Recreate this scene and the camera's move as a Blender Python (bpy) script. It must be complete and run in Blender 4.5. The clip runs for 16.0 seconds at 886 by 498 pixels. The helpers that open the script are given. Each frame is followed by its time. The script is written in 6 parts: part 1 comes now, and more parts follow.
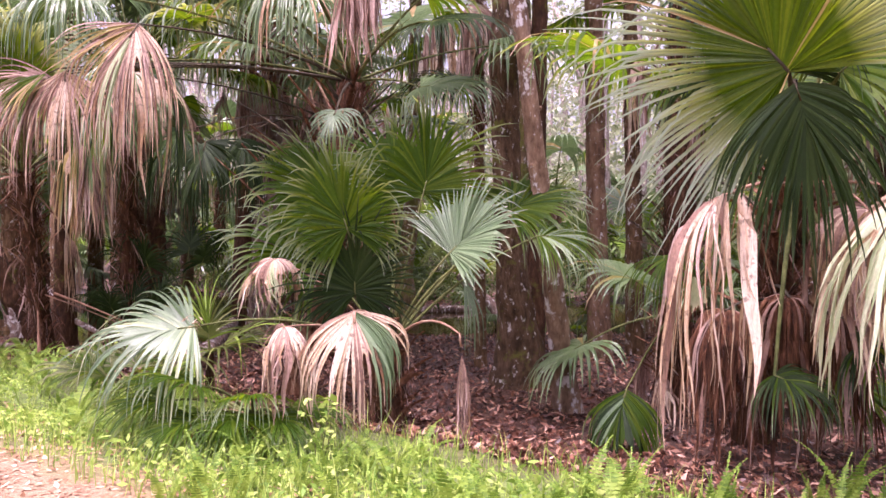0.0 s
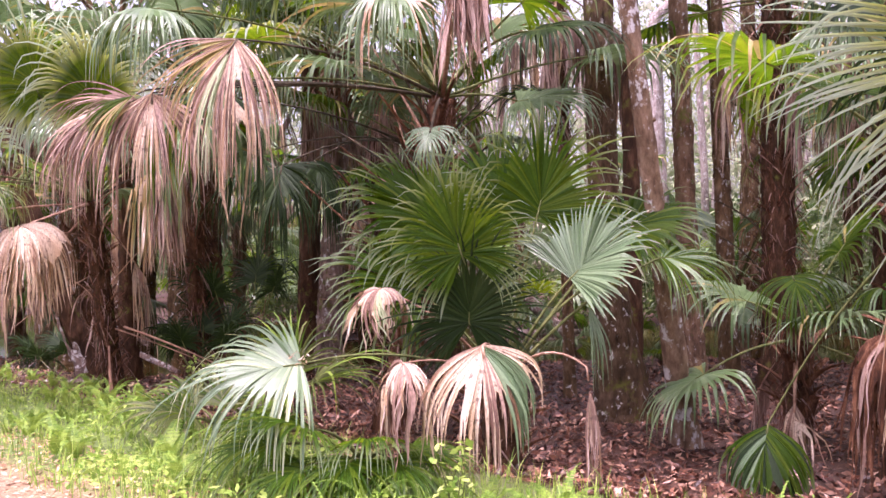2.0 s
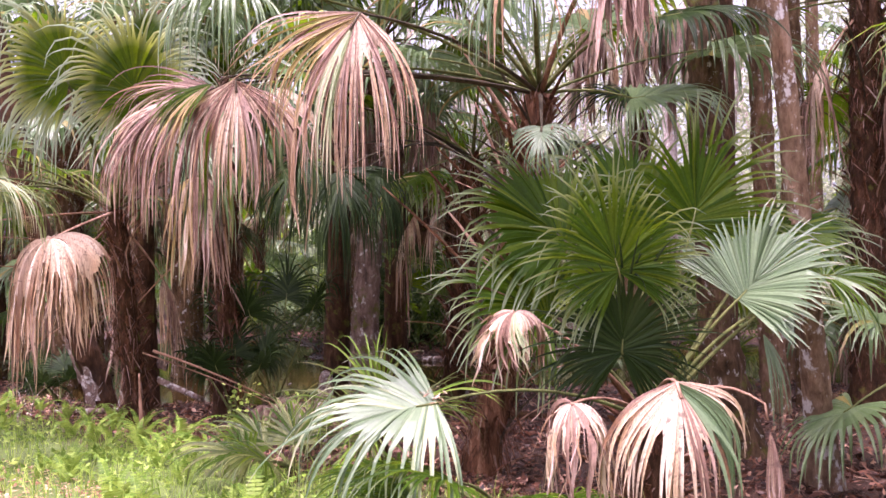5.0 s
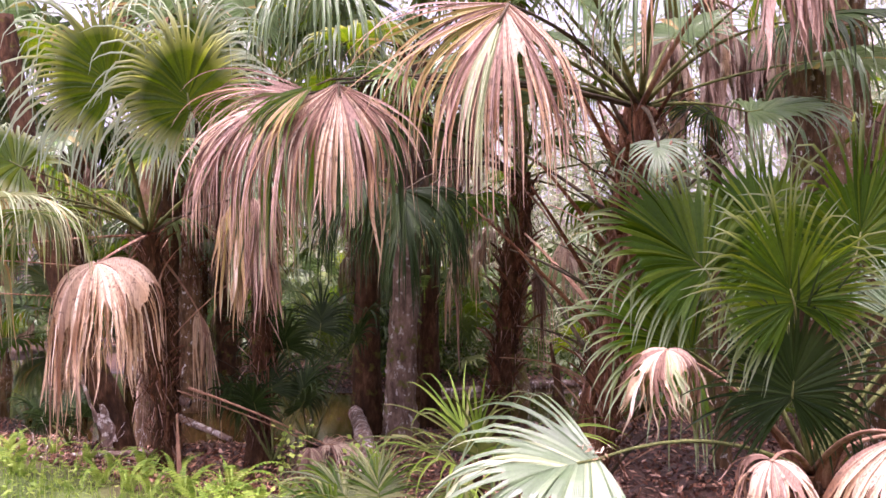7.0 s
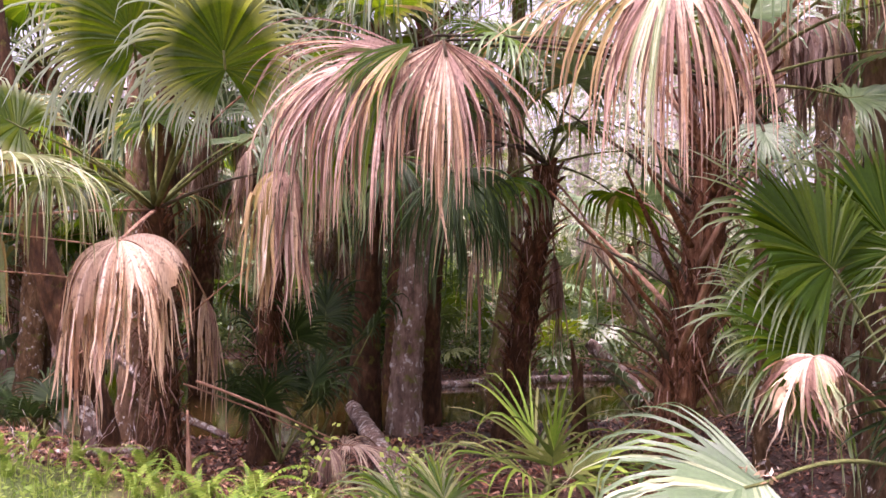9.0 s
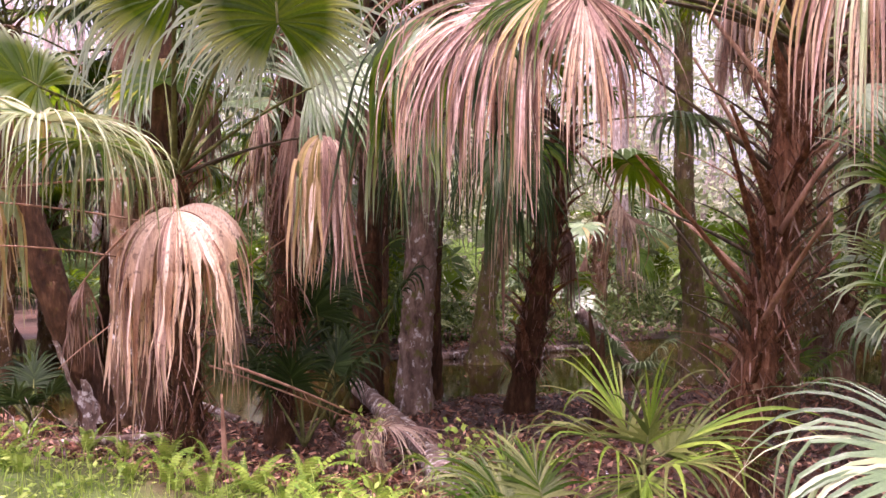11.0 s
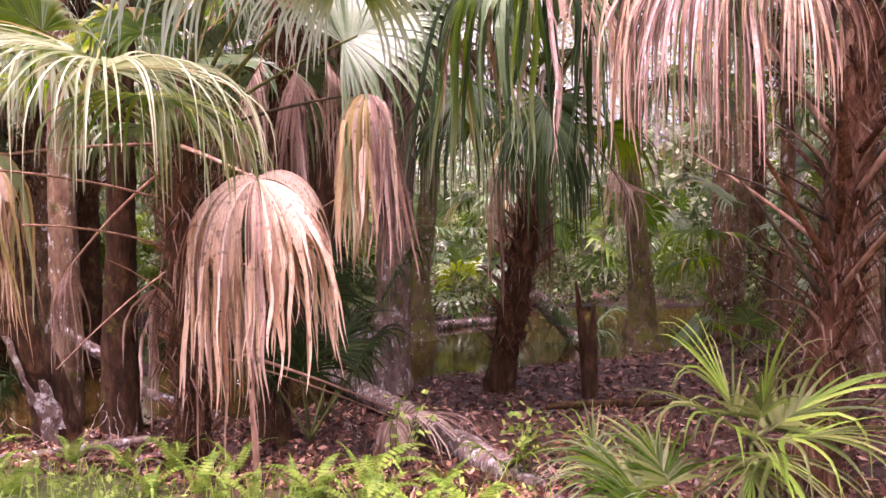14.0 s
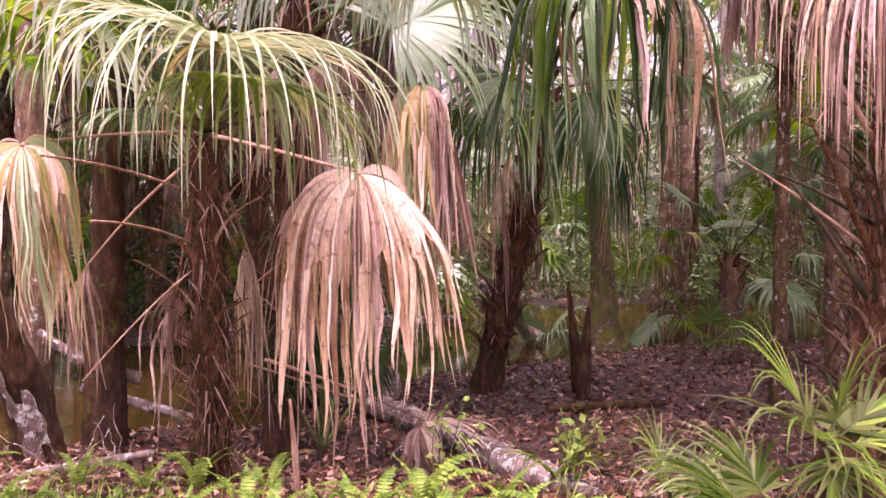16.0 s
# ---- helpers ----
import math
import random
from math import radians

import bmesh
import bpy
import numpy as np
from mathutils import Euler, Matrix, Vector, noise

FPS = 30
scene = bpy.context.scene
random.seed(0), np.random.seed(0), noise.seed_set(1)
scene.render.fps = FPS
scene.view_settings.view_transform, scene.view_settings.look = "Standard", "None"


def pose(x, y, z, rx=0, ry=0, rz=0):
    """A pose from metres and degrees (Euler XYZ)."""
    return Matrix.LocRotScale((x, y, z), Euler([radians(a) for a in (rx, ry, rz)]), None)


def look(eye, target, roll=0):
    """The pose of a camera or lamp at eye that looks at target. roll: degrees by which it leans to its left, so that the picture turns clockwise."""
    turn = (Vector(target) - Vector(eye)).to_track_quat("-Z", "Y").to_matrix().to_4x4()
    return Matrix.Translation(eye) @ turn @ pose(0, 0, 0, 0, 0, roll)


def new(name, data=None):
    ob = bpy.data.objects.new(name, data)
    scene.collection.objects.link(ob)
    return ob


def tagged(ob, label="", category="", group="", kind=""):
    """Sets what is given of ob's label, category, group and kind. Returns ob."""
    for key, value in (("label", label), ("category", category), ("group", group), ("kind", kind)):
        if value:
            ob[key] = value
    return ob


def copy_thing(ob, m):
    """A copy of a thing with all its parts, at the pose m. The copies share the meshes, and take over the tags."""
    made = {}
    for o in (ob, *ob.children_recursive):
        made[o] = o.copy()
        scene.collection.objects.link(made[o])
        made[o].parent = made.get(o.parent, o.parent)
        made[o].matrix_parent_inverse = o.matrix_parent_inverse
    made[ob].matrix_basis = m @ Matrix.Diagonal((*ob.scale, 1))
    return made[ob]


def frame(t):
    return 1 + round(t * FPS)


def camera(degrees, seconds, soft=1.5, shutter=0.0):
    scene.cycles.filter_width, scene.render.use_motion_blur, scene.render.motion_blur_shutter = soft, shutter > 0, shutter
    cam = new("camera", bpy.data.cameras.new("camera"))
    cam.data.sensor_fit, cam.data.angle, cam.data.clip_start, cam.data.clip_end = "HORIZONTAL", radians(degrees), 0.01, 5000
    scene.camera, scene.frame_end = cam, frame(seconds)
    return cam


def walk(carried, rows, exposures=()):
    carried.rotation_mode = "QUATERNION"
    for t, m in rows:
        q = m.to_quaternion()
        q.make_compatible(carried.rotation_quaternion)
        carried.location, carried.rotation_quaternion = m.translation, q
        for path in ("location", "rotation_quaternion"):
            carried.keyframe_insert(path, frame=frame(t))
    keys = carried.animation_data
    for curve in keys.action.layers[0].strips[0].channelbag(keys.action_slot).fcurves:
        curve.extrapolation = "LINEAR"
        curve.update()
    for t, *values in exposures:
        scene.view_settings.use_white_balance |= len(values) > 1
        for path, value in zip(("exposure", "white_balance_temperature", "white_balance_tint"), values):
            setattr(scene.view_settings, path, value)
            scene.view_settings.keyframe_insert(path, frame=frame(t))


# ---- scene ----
cam = camera(53.3, 16.0, soft=1.5)
METRES, EYE, TILT, LEAN, TURN = 8.0, 1.5, -1.5, 0.0, 0.0
ROWS = [
    (0.0, 0.0, 0.0, 0.0, 0.0, 0.0, 0.0),
    (0.5, -0.0174, 0.0136, 0.002, 1.39, 0.2, 0.59),
    (1.0, -0.0367, 0.0291, 0.0033, 1.83, 0.29, 0.4),
    (1.5, -0.0572, 0.0459, 0.0052, 1.83, 0.54, 0.53),
    (2.0, -0.0782, 0.0627, 0.0049, 1.85, 1.41, 1.14),
    (2.5, -0.1013, 0.0821, 0.0068, 1.74, 1.65, 1.25),
    (3.0, -0.1227, 0.0981, 0.0075, 1.39, 1.73, 1.14),
    (3.5, -0.1469, 0.1137, 0.0075, 0.43, 1.89, 1.12),
    (4.0, -0.1703, 0.1329, 0.0088, -0.3, 1.95, 1.15),
    (6.5, -0.3013, 0.2432, 0.0166, -2.12, 3.42, 1.12),
    (7.0, -0.3304, 0.2651, 0.0188, -3.13, 3.9, 1.05),
    (7.5, -0.3579, 0.2901, 0.0201, -4.17, 4.12, 0.15),
    (8.0, -0.3822, 0.3102, 0.0206, -5.35, 3.99, -0.56),
    (8.5, -0.4065, 0.3307, 0.0212, -6.44, 3.57, -0.83),
    (9.0, -0.4306, 0.3514, 0.0219, -7.38, 3.18, -0.46),
    (9.5, -0.456, 0.3681, 0.0227, -8.51, 2.53, -0.28),
    (10.0, -0.484, 0.3836, 0.0226, -9.52, 1.92, -0.19),
    (12.5, -0.6154, 0.4721, 0.0242, -17.98, 0.28, 0.93),
    (13.0, -0.6389, 0.4916, 0.0249, -19.64, -0.26, 0.95),
    (13.5, -0.6634, 0.5095, 0.026, -21.2, -0.52, 1.34),
    (14.0, -0.687, 0.5317, 0.0254, -22.81, -0.6, 1.68),
    (14.5, -0.7108, 0.5519, 0.0272, -24.62, -0.7, 1.79),
    (15.0, -0.7357, 0.5733, 0.028, -26.54, -0.59, 1.83),
    (15.5, -0.7582, 0.5968, 0.0287, -28.21, -0.82, 1.38),
    (16.0, -0.783, 0.6171, 0.0315, -30.02, -1.05, 1.16),
]
walk(cam, [(t, pose(0, 0, EYE, TILT, LEAN, TURN) @ pose(METRES * x, METRES * y, METRES * z, 90 + pitch, roll, yaw)) for t, x, y, z, yaw, pitch, roll in ROWS],
     exposures=[(0.0, 1.48, 6110, 53), (2.5, 1.56, 6030, 50), (7.0, 1.57, 6180, 52), (10.0, 1.57, 6330, 53), (16.0, 1.80, 6380, 63)])

# ---- light: bright overcast sky over a shaded swamp ----
world = bpy.data.worlds.new("overcast_sky")
scene.world = world
world.use_nodes = True
wn, wl = world.node_tree.nodes, world.node_tree.links
sky = wn.new("ShaderNodeTexSky")
sky.sky_type, sky.sun_disc = "NISHITA", False
sky.sun_elevation, sky.sun_rotation = radians(74), radians(205)
sky.air_density, sky.dust_density, sky.ozone_density = 1.0, 6.0, 1.0
pale = wn.new("ShaderNodeHueSaturation")
pale.inputs["Saturation"].default_value = 0.35
wl.new(sky.outputs["Color"], pale.inputs["Color"])
wl.new(pale.outputs["Color"], wn["Background"].inputs["Color"])
wn["Background"].inputs["Strength"].default_value = 0.15
sun_data = bpy.data.lights.new("sun", "SUN")
sun_data.energy, sun_data.angle, sun_data.color = 2.5, radians(18), (1.0, 0.95, 0.88)
sun = new("sun", sun_data)
sun.matrix_world = look((-1.7, -2.4, 15), (0, 0, 0))


# ---- materials ----
def material(name):
    m = bpy.data.materials.new(name)
    m.use_nodes = True
    return m, m.node_tree.nodes, m.node_tree.links, m.node_tree.nodes["Principled BSDF"]


def ramp(nodes, stops):
    r = nodes.new("ShaderNodeValToRGB")
    while len(r.color_ramp.elements) < len(stops):
        r.color_ramp.elements.new(0.5)
    for e, (p, c) in zip(r.color_ramp.elements, stops):
        e.position, e.color = p, (*c, 1)
    return r


def noise_tex(nodes, links, scale, detail=4, rough=0.6, stretch=(1, 1, 1), space="Object"):
    co, mp, nz = nodes.new("ShaderNodeTexCoord"), nodes.new("ShaderNodeMapping"), nodes.new("ShaderNodeTexNoise")
    mp.inputs["Scale"].default_value = stretch
    nz.inputs["Scale"].default_value, nz.inputs["Detail"].default_value, nz.inputs["Roughness"].default_value = scale, detail, rough
    links.new(co.outputs[space], mp.inputs["Vector"])
    links.new(mp.outputs["Vector"], nz.inputs["Vector"])
    return nz


def mix(nodes, links, kind, fac, a, b):
    m = nodes.new("ShaderNodeMixRGB")
    m.blend_type = kind
    for socket, v in zip(m.inputs, (fac, a, b)):
        if isinstance(v, bpy.types.NodeSocket):
            links.new(v, socket)
        else:
            socket.default_value = v if isinstance(v, (int, float)) else (*v, 1)
    return m.outputs["Color"]


def bump(nodes, links, bsdf, height, strength, distance=0.01):
    b = nodes.new("ShaderNodeBump")
    b.inputs["Strength"].default_value, b.inputs["Distance"].default_value = strength, distance
    links.new(height, b.inputs["Height"])
    links.new(b.outputs["Normal"], bsdf.inputs["Normal"])


def leaf_material(name, stops, tip, tip_from, rough, shine, through_light, spots=0.0, glow_tint=(1.0, 1.0, 1.0), joined=None):
    """Blade of a leaf: colour by segment, fine ribs along it, tips aged, on green leaves painted with sky sheen, light
    passing through.
    """
    m, n, l, b = material(name)
    geo, uv, sep = n.new("ShaderNodeNewGeometry"), n.new("ShaderNodeUVMap"), n.new("ShaderNodeSeparateXYZ")
    l.new(uv.outputs["UV"], sep.inputs["Vector"])
    base = ramp(n, stops)
    l.new(geo.outputs["Random Per Island"], base.inputs["Fac"])
    patch = noise_tex(n, l, 2.2, 3)
    grain = noise_tex(n, l, 60, 2)
    tone = base.outputs["Color"]
    if joined:
        part_at = ramp(n, [(0.25, (0.25, 0.25, 0.25)), (0.55, (1, 1, 1))])
        l.new(sep.outputs["X"], part_at.inputs["Fac"])
        tone = mix(n, l, "MIX", part_at.outputs["Color"], joined, tone)
    col = mix(n, l, "OVERLAY", 0.45, tone, patch.outputs["Fac"])
    col = mix(n, l, "OVERLAY", 0.3, col, grain.outputs["Fac"])
    wave = n.new("ShaderNodeMath")
    wave.operation = "SINE"
    mul = n.new("ShaderNodeMath")
    mul.operation, mul.inputs[1].default_value = "MULTIPLY", 44.0
    l.new(sep.outputs["Y"], mul.inputs[0])
    l.new(mul.outputs[0], wave.inputs[0])
    ends = ramp(n, [(tip_from, (0, 0, 0)), (min(1.0, tip_from + 0.35), (1, 1, 1))])
    add = n.new("ShaderNodeMath")
    add.operation = "ADD"
    wob = n.new("ShaderNodeMath")
    wob.operation, wob.inputs[1].default_value = "MULTIPLY_ADD", 0.3
    wob.inputs[2].default_value = -0.15
    l.new(patch.outputs["Fac"], wob.inputs[0])
    l.new(sep.outputs["X"], add.inputs[0])
    l.new(wob.outputs[0], add.inputs[1])
    l.new(add.outputs[0], ends.inputs["Fac"])
    col = mix(n, l, "MIX", ends.outputs["Color"], col, tip)
    if spots:
        streak = noise_tex(n, l, 1.0, 4, 0.65, (110, 110, 4))
        st = ramp(n, [(0.3, (0.45, 0.39, 0.36)), (0.48, (1, 1, 1)), (0.75, (1.25, 1.24, 1.23))])
        l.new(streak.outputs["Fac"], st.inputs["Fac"])
        col = mix(n, l, "MULTIPLY", 0.85, col, st.outputs["Color"])
        sp = noise_tex(n, l, 26, 2, 0.5)
        sr = ramp(n, [(0.60, (0, 0, 0)), (0.68, (spots, spots, spots))])
        l.new(sp.outputs["Fac"], sr.inputs["Fac"])
        col = mix(n, l, "MIX", sr.outputs["Color"], col, (0.07, 0.045, 0.035))
    l.new(col, b.inputs["Base Color"])
    b.inputs["Roughness"].default_value = rough
    b.inputs["Specular IOR Level"].default_value = shine
    bump(n, l, b, wave.outputs[0], 0.25, 0.002)
    tr = n.new("ShaderNodeBsdfTranslucent")
    ms = n.new("ShaderNodeMixShader")
    ms.inputs["Fac"].default_value = through_light
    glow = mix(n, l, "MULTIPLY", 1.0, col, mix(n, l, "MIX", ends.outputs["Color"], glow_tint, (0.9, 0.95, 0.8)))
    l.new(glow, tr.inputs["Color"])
    l.new(b.outputs["BSDF"], ms.inputs[1])
    l.new(tr.outputs["BSDF"], ms.inputs[2])
    l.new(ms.outputs["Shader"], n["Material Output"].inputs["Surface"])
    return m


# the pale tip colour of these two paints sky sheen on drooping ends
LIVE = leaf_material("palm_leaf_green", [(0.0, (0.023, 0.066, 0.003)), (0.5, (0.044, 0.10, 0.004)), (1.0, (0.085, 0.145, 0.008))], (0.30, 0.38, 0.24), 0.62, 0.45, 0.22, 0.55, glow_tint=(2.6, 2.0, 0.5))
SHEEN_TIPPED = leaf_material("palm_leaf_green_with_sheen_ends", [(0.0, (0.026, 0.062, 0.002)), (0.5, (0.040, 0.082, 0.003)), (1.0, (0.062, 0.105, 0.006))], (0.40, 0.48, 0.35), 0.34, 0.42, 0.25, 0.6, glow_tint=(2.8, 2.2, 0.4))
# darker copy of the green leaf, with shade put into its colour
DEEP_SHADED = leaf_material("palm_leaf_deep_shaded", [(0.0, (0.010, 0.026, 0.005)), (0.5, (0.019, 0.042, 0.008)), (1.0, (0.036, 0.065, 0.015))], (0.06, 0.08, 0.04), 0.75, 0.5, 0.2, 0.3)
PALE = leaf_material("palm_leaf_pale", [(0.0, (0.20, 0.28, 0.11)), (0.5, (0.33, 0.40, 0.20)), (1.0, (0.50, 0.55, 0.34))], (0.52, 0.52, 0.33), 0.7, 0.40, 0.6, 0.3)
# grey and silver leaves: sky sheen painted into the green
GREY = leaf_material("palm_leaf_grey_sheen", [(0.0, (0.09, 0.165, 0.05)), (0.5, (0.12, 0.20, 0.07)), (1.0, (0.17, 0.25, 0.10))], (0.36, 0.31, 0.2), 0.9, 0.33, 0.8, 0.22)
SILVER = leaf_material("palm_leaf_silver_sheen", [(0.0, (0.085, 0.15, 0.06)), (0.5, (0.12, 0.195, 0.085)), (1.0, (0.17, 0.25, 0.12))], (0.45, 0.42, 0.28), 0.9, 0.36, 0.7, 0.25)
YELLOW = leaf_material("palm_leaf_yellowing", [(0.0, (0.22, 0.22, 0.05)), (0.5, (0.36, 0.28, 0.09)), (1.0, (0.44, 0.31, 0.15))], (0.42, 0.28, 0.17), 0.6, 0.5, 0.4, 0.28)
DEAD = leaf_material("palm_leaf_dead", [(0.0, (0.17, 0.085, 0.042)), (0.3, (0.385, 0.245, 0.128)), (0.7, (0.52, 0.39, 0.245)), (1.0, (0.72, 0.62, 0.49))], (0.56, 0.42, 0.29), 0.7, 0.6, 0.3, 0.2, 0.6, joined=(0.55, 0.425, 0.31))
RUST = leaf_material("palm_leaf_rusty", [(0.0, (0.10, 0.048, 0.03)), (0.5, (0.28, 0.17, 0.12)), (1.0, (0.56, 0.43, 0.36))], (0.42, 0.29, 0.215), 0.7, 0.6, 0.3, 0.18, 0.4, joined=(0.29, 0.18, 0.13))
OLIVE = leaf_material("palm_leaf_olive", [(0.0, (0.05, 0.08, 0.012)), (0.5, (0.10, 0.135, 0.025)), (1.0, (0.20, 0.225, 0.06))], (0.32, 0.30, 0.15), 0.8, 0.45, 0.4, 0.35)
FERN = leaf_material("fern_green", [(0.0, (0.09, 0.18, 0.018)), (0.5, (0.18, 0.30, 0.03)), (1.0, (0.28, 0.39, 0.06))], (0.28, 0.31, 0.08), 0.9, 0.5, 0.35, 0.35)
HERB = leaf_material("ground_herb_green", [(0.0, (0.14, 0.27, 0.035)), (0.5, (0.30, 0.44, 0.07)), (1.0, (0.48, 0.58, 0.15))], (0.36, 0.38, 0.12), 0.95, 0.5, 0.35, 0.35)
BUSH = leaf_material("undergrowth_green", [(0.0, (0.034, 0.075, 0.014)), (0.5, (0.085, 0.14, 0.03)), (1.0, (0.19, 0.245, 0.07))], (0.2, 0.22, 0.08), 0.95, 0.45, 0.4, 0.35)
# far foliage, its colour lightened to paint the haze of distance
FARHAZE = leaf_material("far_hazy_green", [(0.0, (0.16, 0.22, 0.09)), (0.5, (0.32, 0.37, 0.19)), (1.0, (0.55, 0.56, 0.40))], (0.36, 0.36, 0.2), 0.95, 0.5, 0.4, 0.4)
WETLEAF = leaf_material("wet_fallen_leaf", [(0.0, (0.012, 0.007, 0.006)), (0.5, (0.055, 0.025, 0.022)), (0.8, (0.16, 0.075, 0.06)), (1.0, (0.36, 0.20, 0.15))], (0.1, 0.06, 0.05), 0.9, 0.16, 0.9, 0.05)
LITTER = leaf_material("fallen_leaf_brown", [(0.0, (0.026, 0.009, 0.005)), (0.4, (0.09, 0.031, 0.016)), (0.78, (0.27, 0.115, 0.064)), (1.0, (0.60, 0.37, 0.25))], (0.30, 0.16, 0.11), 0.9, 0.36, 0.5, 0.1)
PATHLEAF = leaf_material("path_leaf_tan", [(0.0, (0.26, 0.13, 0.07)), (0.5, (0.45, 0.26, 0.15)), (1.0, (0.62, 0.45, 0.31))], (0.5, 0.36, 0.24), 0.9, 0.6, 0.3, 0.1)


def bark_material(name, dark, mid, light, lichen=0.0, moss=0.0, scale=14.0, stretch=(1, 1, 0.35), lichen_color=(0.62, 0.6, 0.55), lichen_scale=16):
    m, n, l, b = material(name)
    fine, broad = noise_tex(n, l, scale, 6, 0.7, stretch), noise_tex(n, l, 2.4, 3)
    r = ramp(n, [(0.32, dark), (0.52, mid), (0.72, light)])
    l.new(fine.outputs["Fac"], r.inputs["Fac"])
    col = mix(n, l, "OVERLAY", 0.6, r.outputs["Color"], broad.outputs["Fac"])
    if lichen:
        k = noise_tex(n, l, lichen_scale, 5, 0.7, (1, 1, 0.7))
        kr = ramp(n, [(0.60 - 0.1 * lichen, (0, 0, 0)), (0.66 - 0.1 * lichen, (0.9, 0.9, 0.9))])
        l.new(k.outputs["Fac"], kr.inputs["Fac"])
        col = mix(n, l, "MIX", kr.outputs["Color"], col, lichen_color)
    if moss:
        k = noise_tex(n, l, 5, 5, 0.7)
        kr = ramp(n, [(0.62 - 0.25 * moss, (0, 0, 0)), (0.72 - 0.25 * moss, (0.85, 0.85, 0.85))])
        l.new(k.outputs["Fac"], kr.inputs["Fac"])
        col = mix(n, l, "MIX", kr.outputs["Color"], col, (0.13, 0.14, 0.02))
    l.new(col, b.inputs["Base Color"])
    b.inputs["Roughness"].default_value = 0.85
    b.inputs["Specular IOR Level"].default_value = 0.25
    bump(n, l, b, fine.outputs["Fac"], 1.0, 0.05)
    return m


BARK = bark_material("grey_brown_bark", (0.045, 0.024, 0.009), (0.14, 0.082, 0.036), (0.30, 0.20, 0.11), lichen=0.16, moss=0.12)
BARK_GREY = bark_material("grey_lichen_bark", (0.07, 0.045, 0.032), (0.22, 0.15, 0.11), (0.40, 0.31, 0.25), lichen=0.26, moss=0.3, lichen_scale=11)
BARK_PALE = bark_material("pale_lichen_bark", (0.09, 0.05, 0.028), (0.25, 0.16, 0.095), (0.42, 0.30, 0.2), lichen=0.55, lichen_scale=8, lichen_color=(0.72, 0.70, 0.66))
BARK_WARM = bark_material("warm_brown_bark", (0.08, 0.045, 0.022), (0.21, 0.125, 0.07), (0.34, 0.23, 0.14), lichen=0.1, moss=0.25)
BARK_MOSS = bark_material("mossy_bark", (0.06, 0.04, 0.02), (0.16, 0.11, 0.055), (0.27, 0.2, 0.11), lichen=0.15, moss=0.6)
BARK_BROWN = bark_material("wet_brown_bark", (0.03, 0.018, 0.008), (0.105, 0.062, 0.03), (0.21, 0.14, 0.085), lichen=0.05, moss=0.25)
BARK_DARK = bark_material("dark_bark", (0.022, 0.010, 0.004), (0.07, 0.032, 0.013), (0.17, 0.09, 0.045), lichen=0.0, moss=0.2)
BOOT = bark_material("old_leaf_base_brown", (0.024, 0.009, 0.004), (0.115, 0.046, 0.02), (0.33, 0.16, 0.085), scale=22, stretch=(1, 1, 0.2))
BOOT_TAN = bark_material("split_leaf_base_tan", (0.06, 0.024, 0.01), (0.19, 0.085, 0.04), (0.42, 0.25, 0.15), scale=22, stretch=(1, 1, 0.2))
STALK = bark_material("green_leaf_stalk", (0.05, 0.055, 0.015), (0.12, 0.14, 0.04), (0.22, 0.22, 0.08), scale=10)
STALK_DARK = bark_material("dark_leaf_stalk", (0.025, 0.022, 0.014), (0.075, 0.06, 0.035), (0.16, 0.12, 0.075), scale=10)
STALK_DRY = bark_material("dry_leaf_stalk", (0.15, 0.075, 0.045), (0.33, 0.19, 0.12), (0.5, 0.34, 0.24), scale=10)
WOOD = bark_material("fallen_wood_bark", (0.06, 0.04, 0.032), (0.22, 0.15, 0.115), (0.42, 0.34, 0.29), lichen=0.6)
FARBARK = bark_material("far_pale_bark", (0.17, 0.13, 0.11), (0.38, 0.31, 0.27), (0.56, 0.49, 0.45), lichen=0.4)


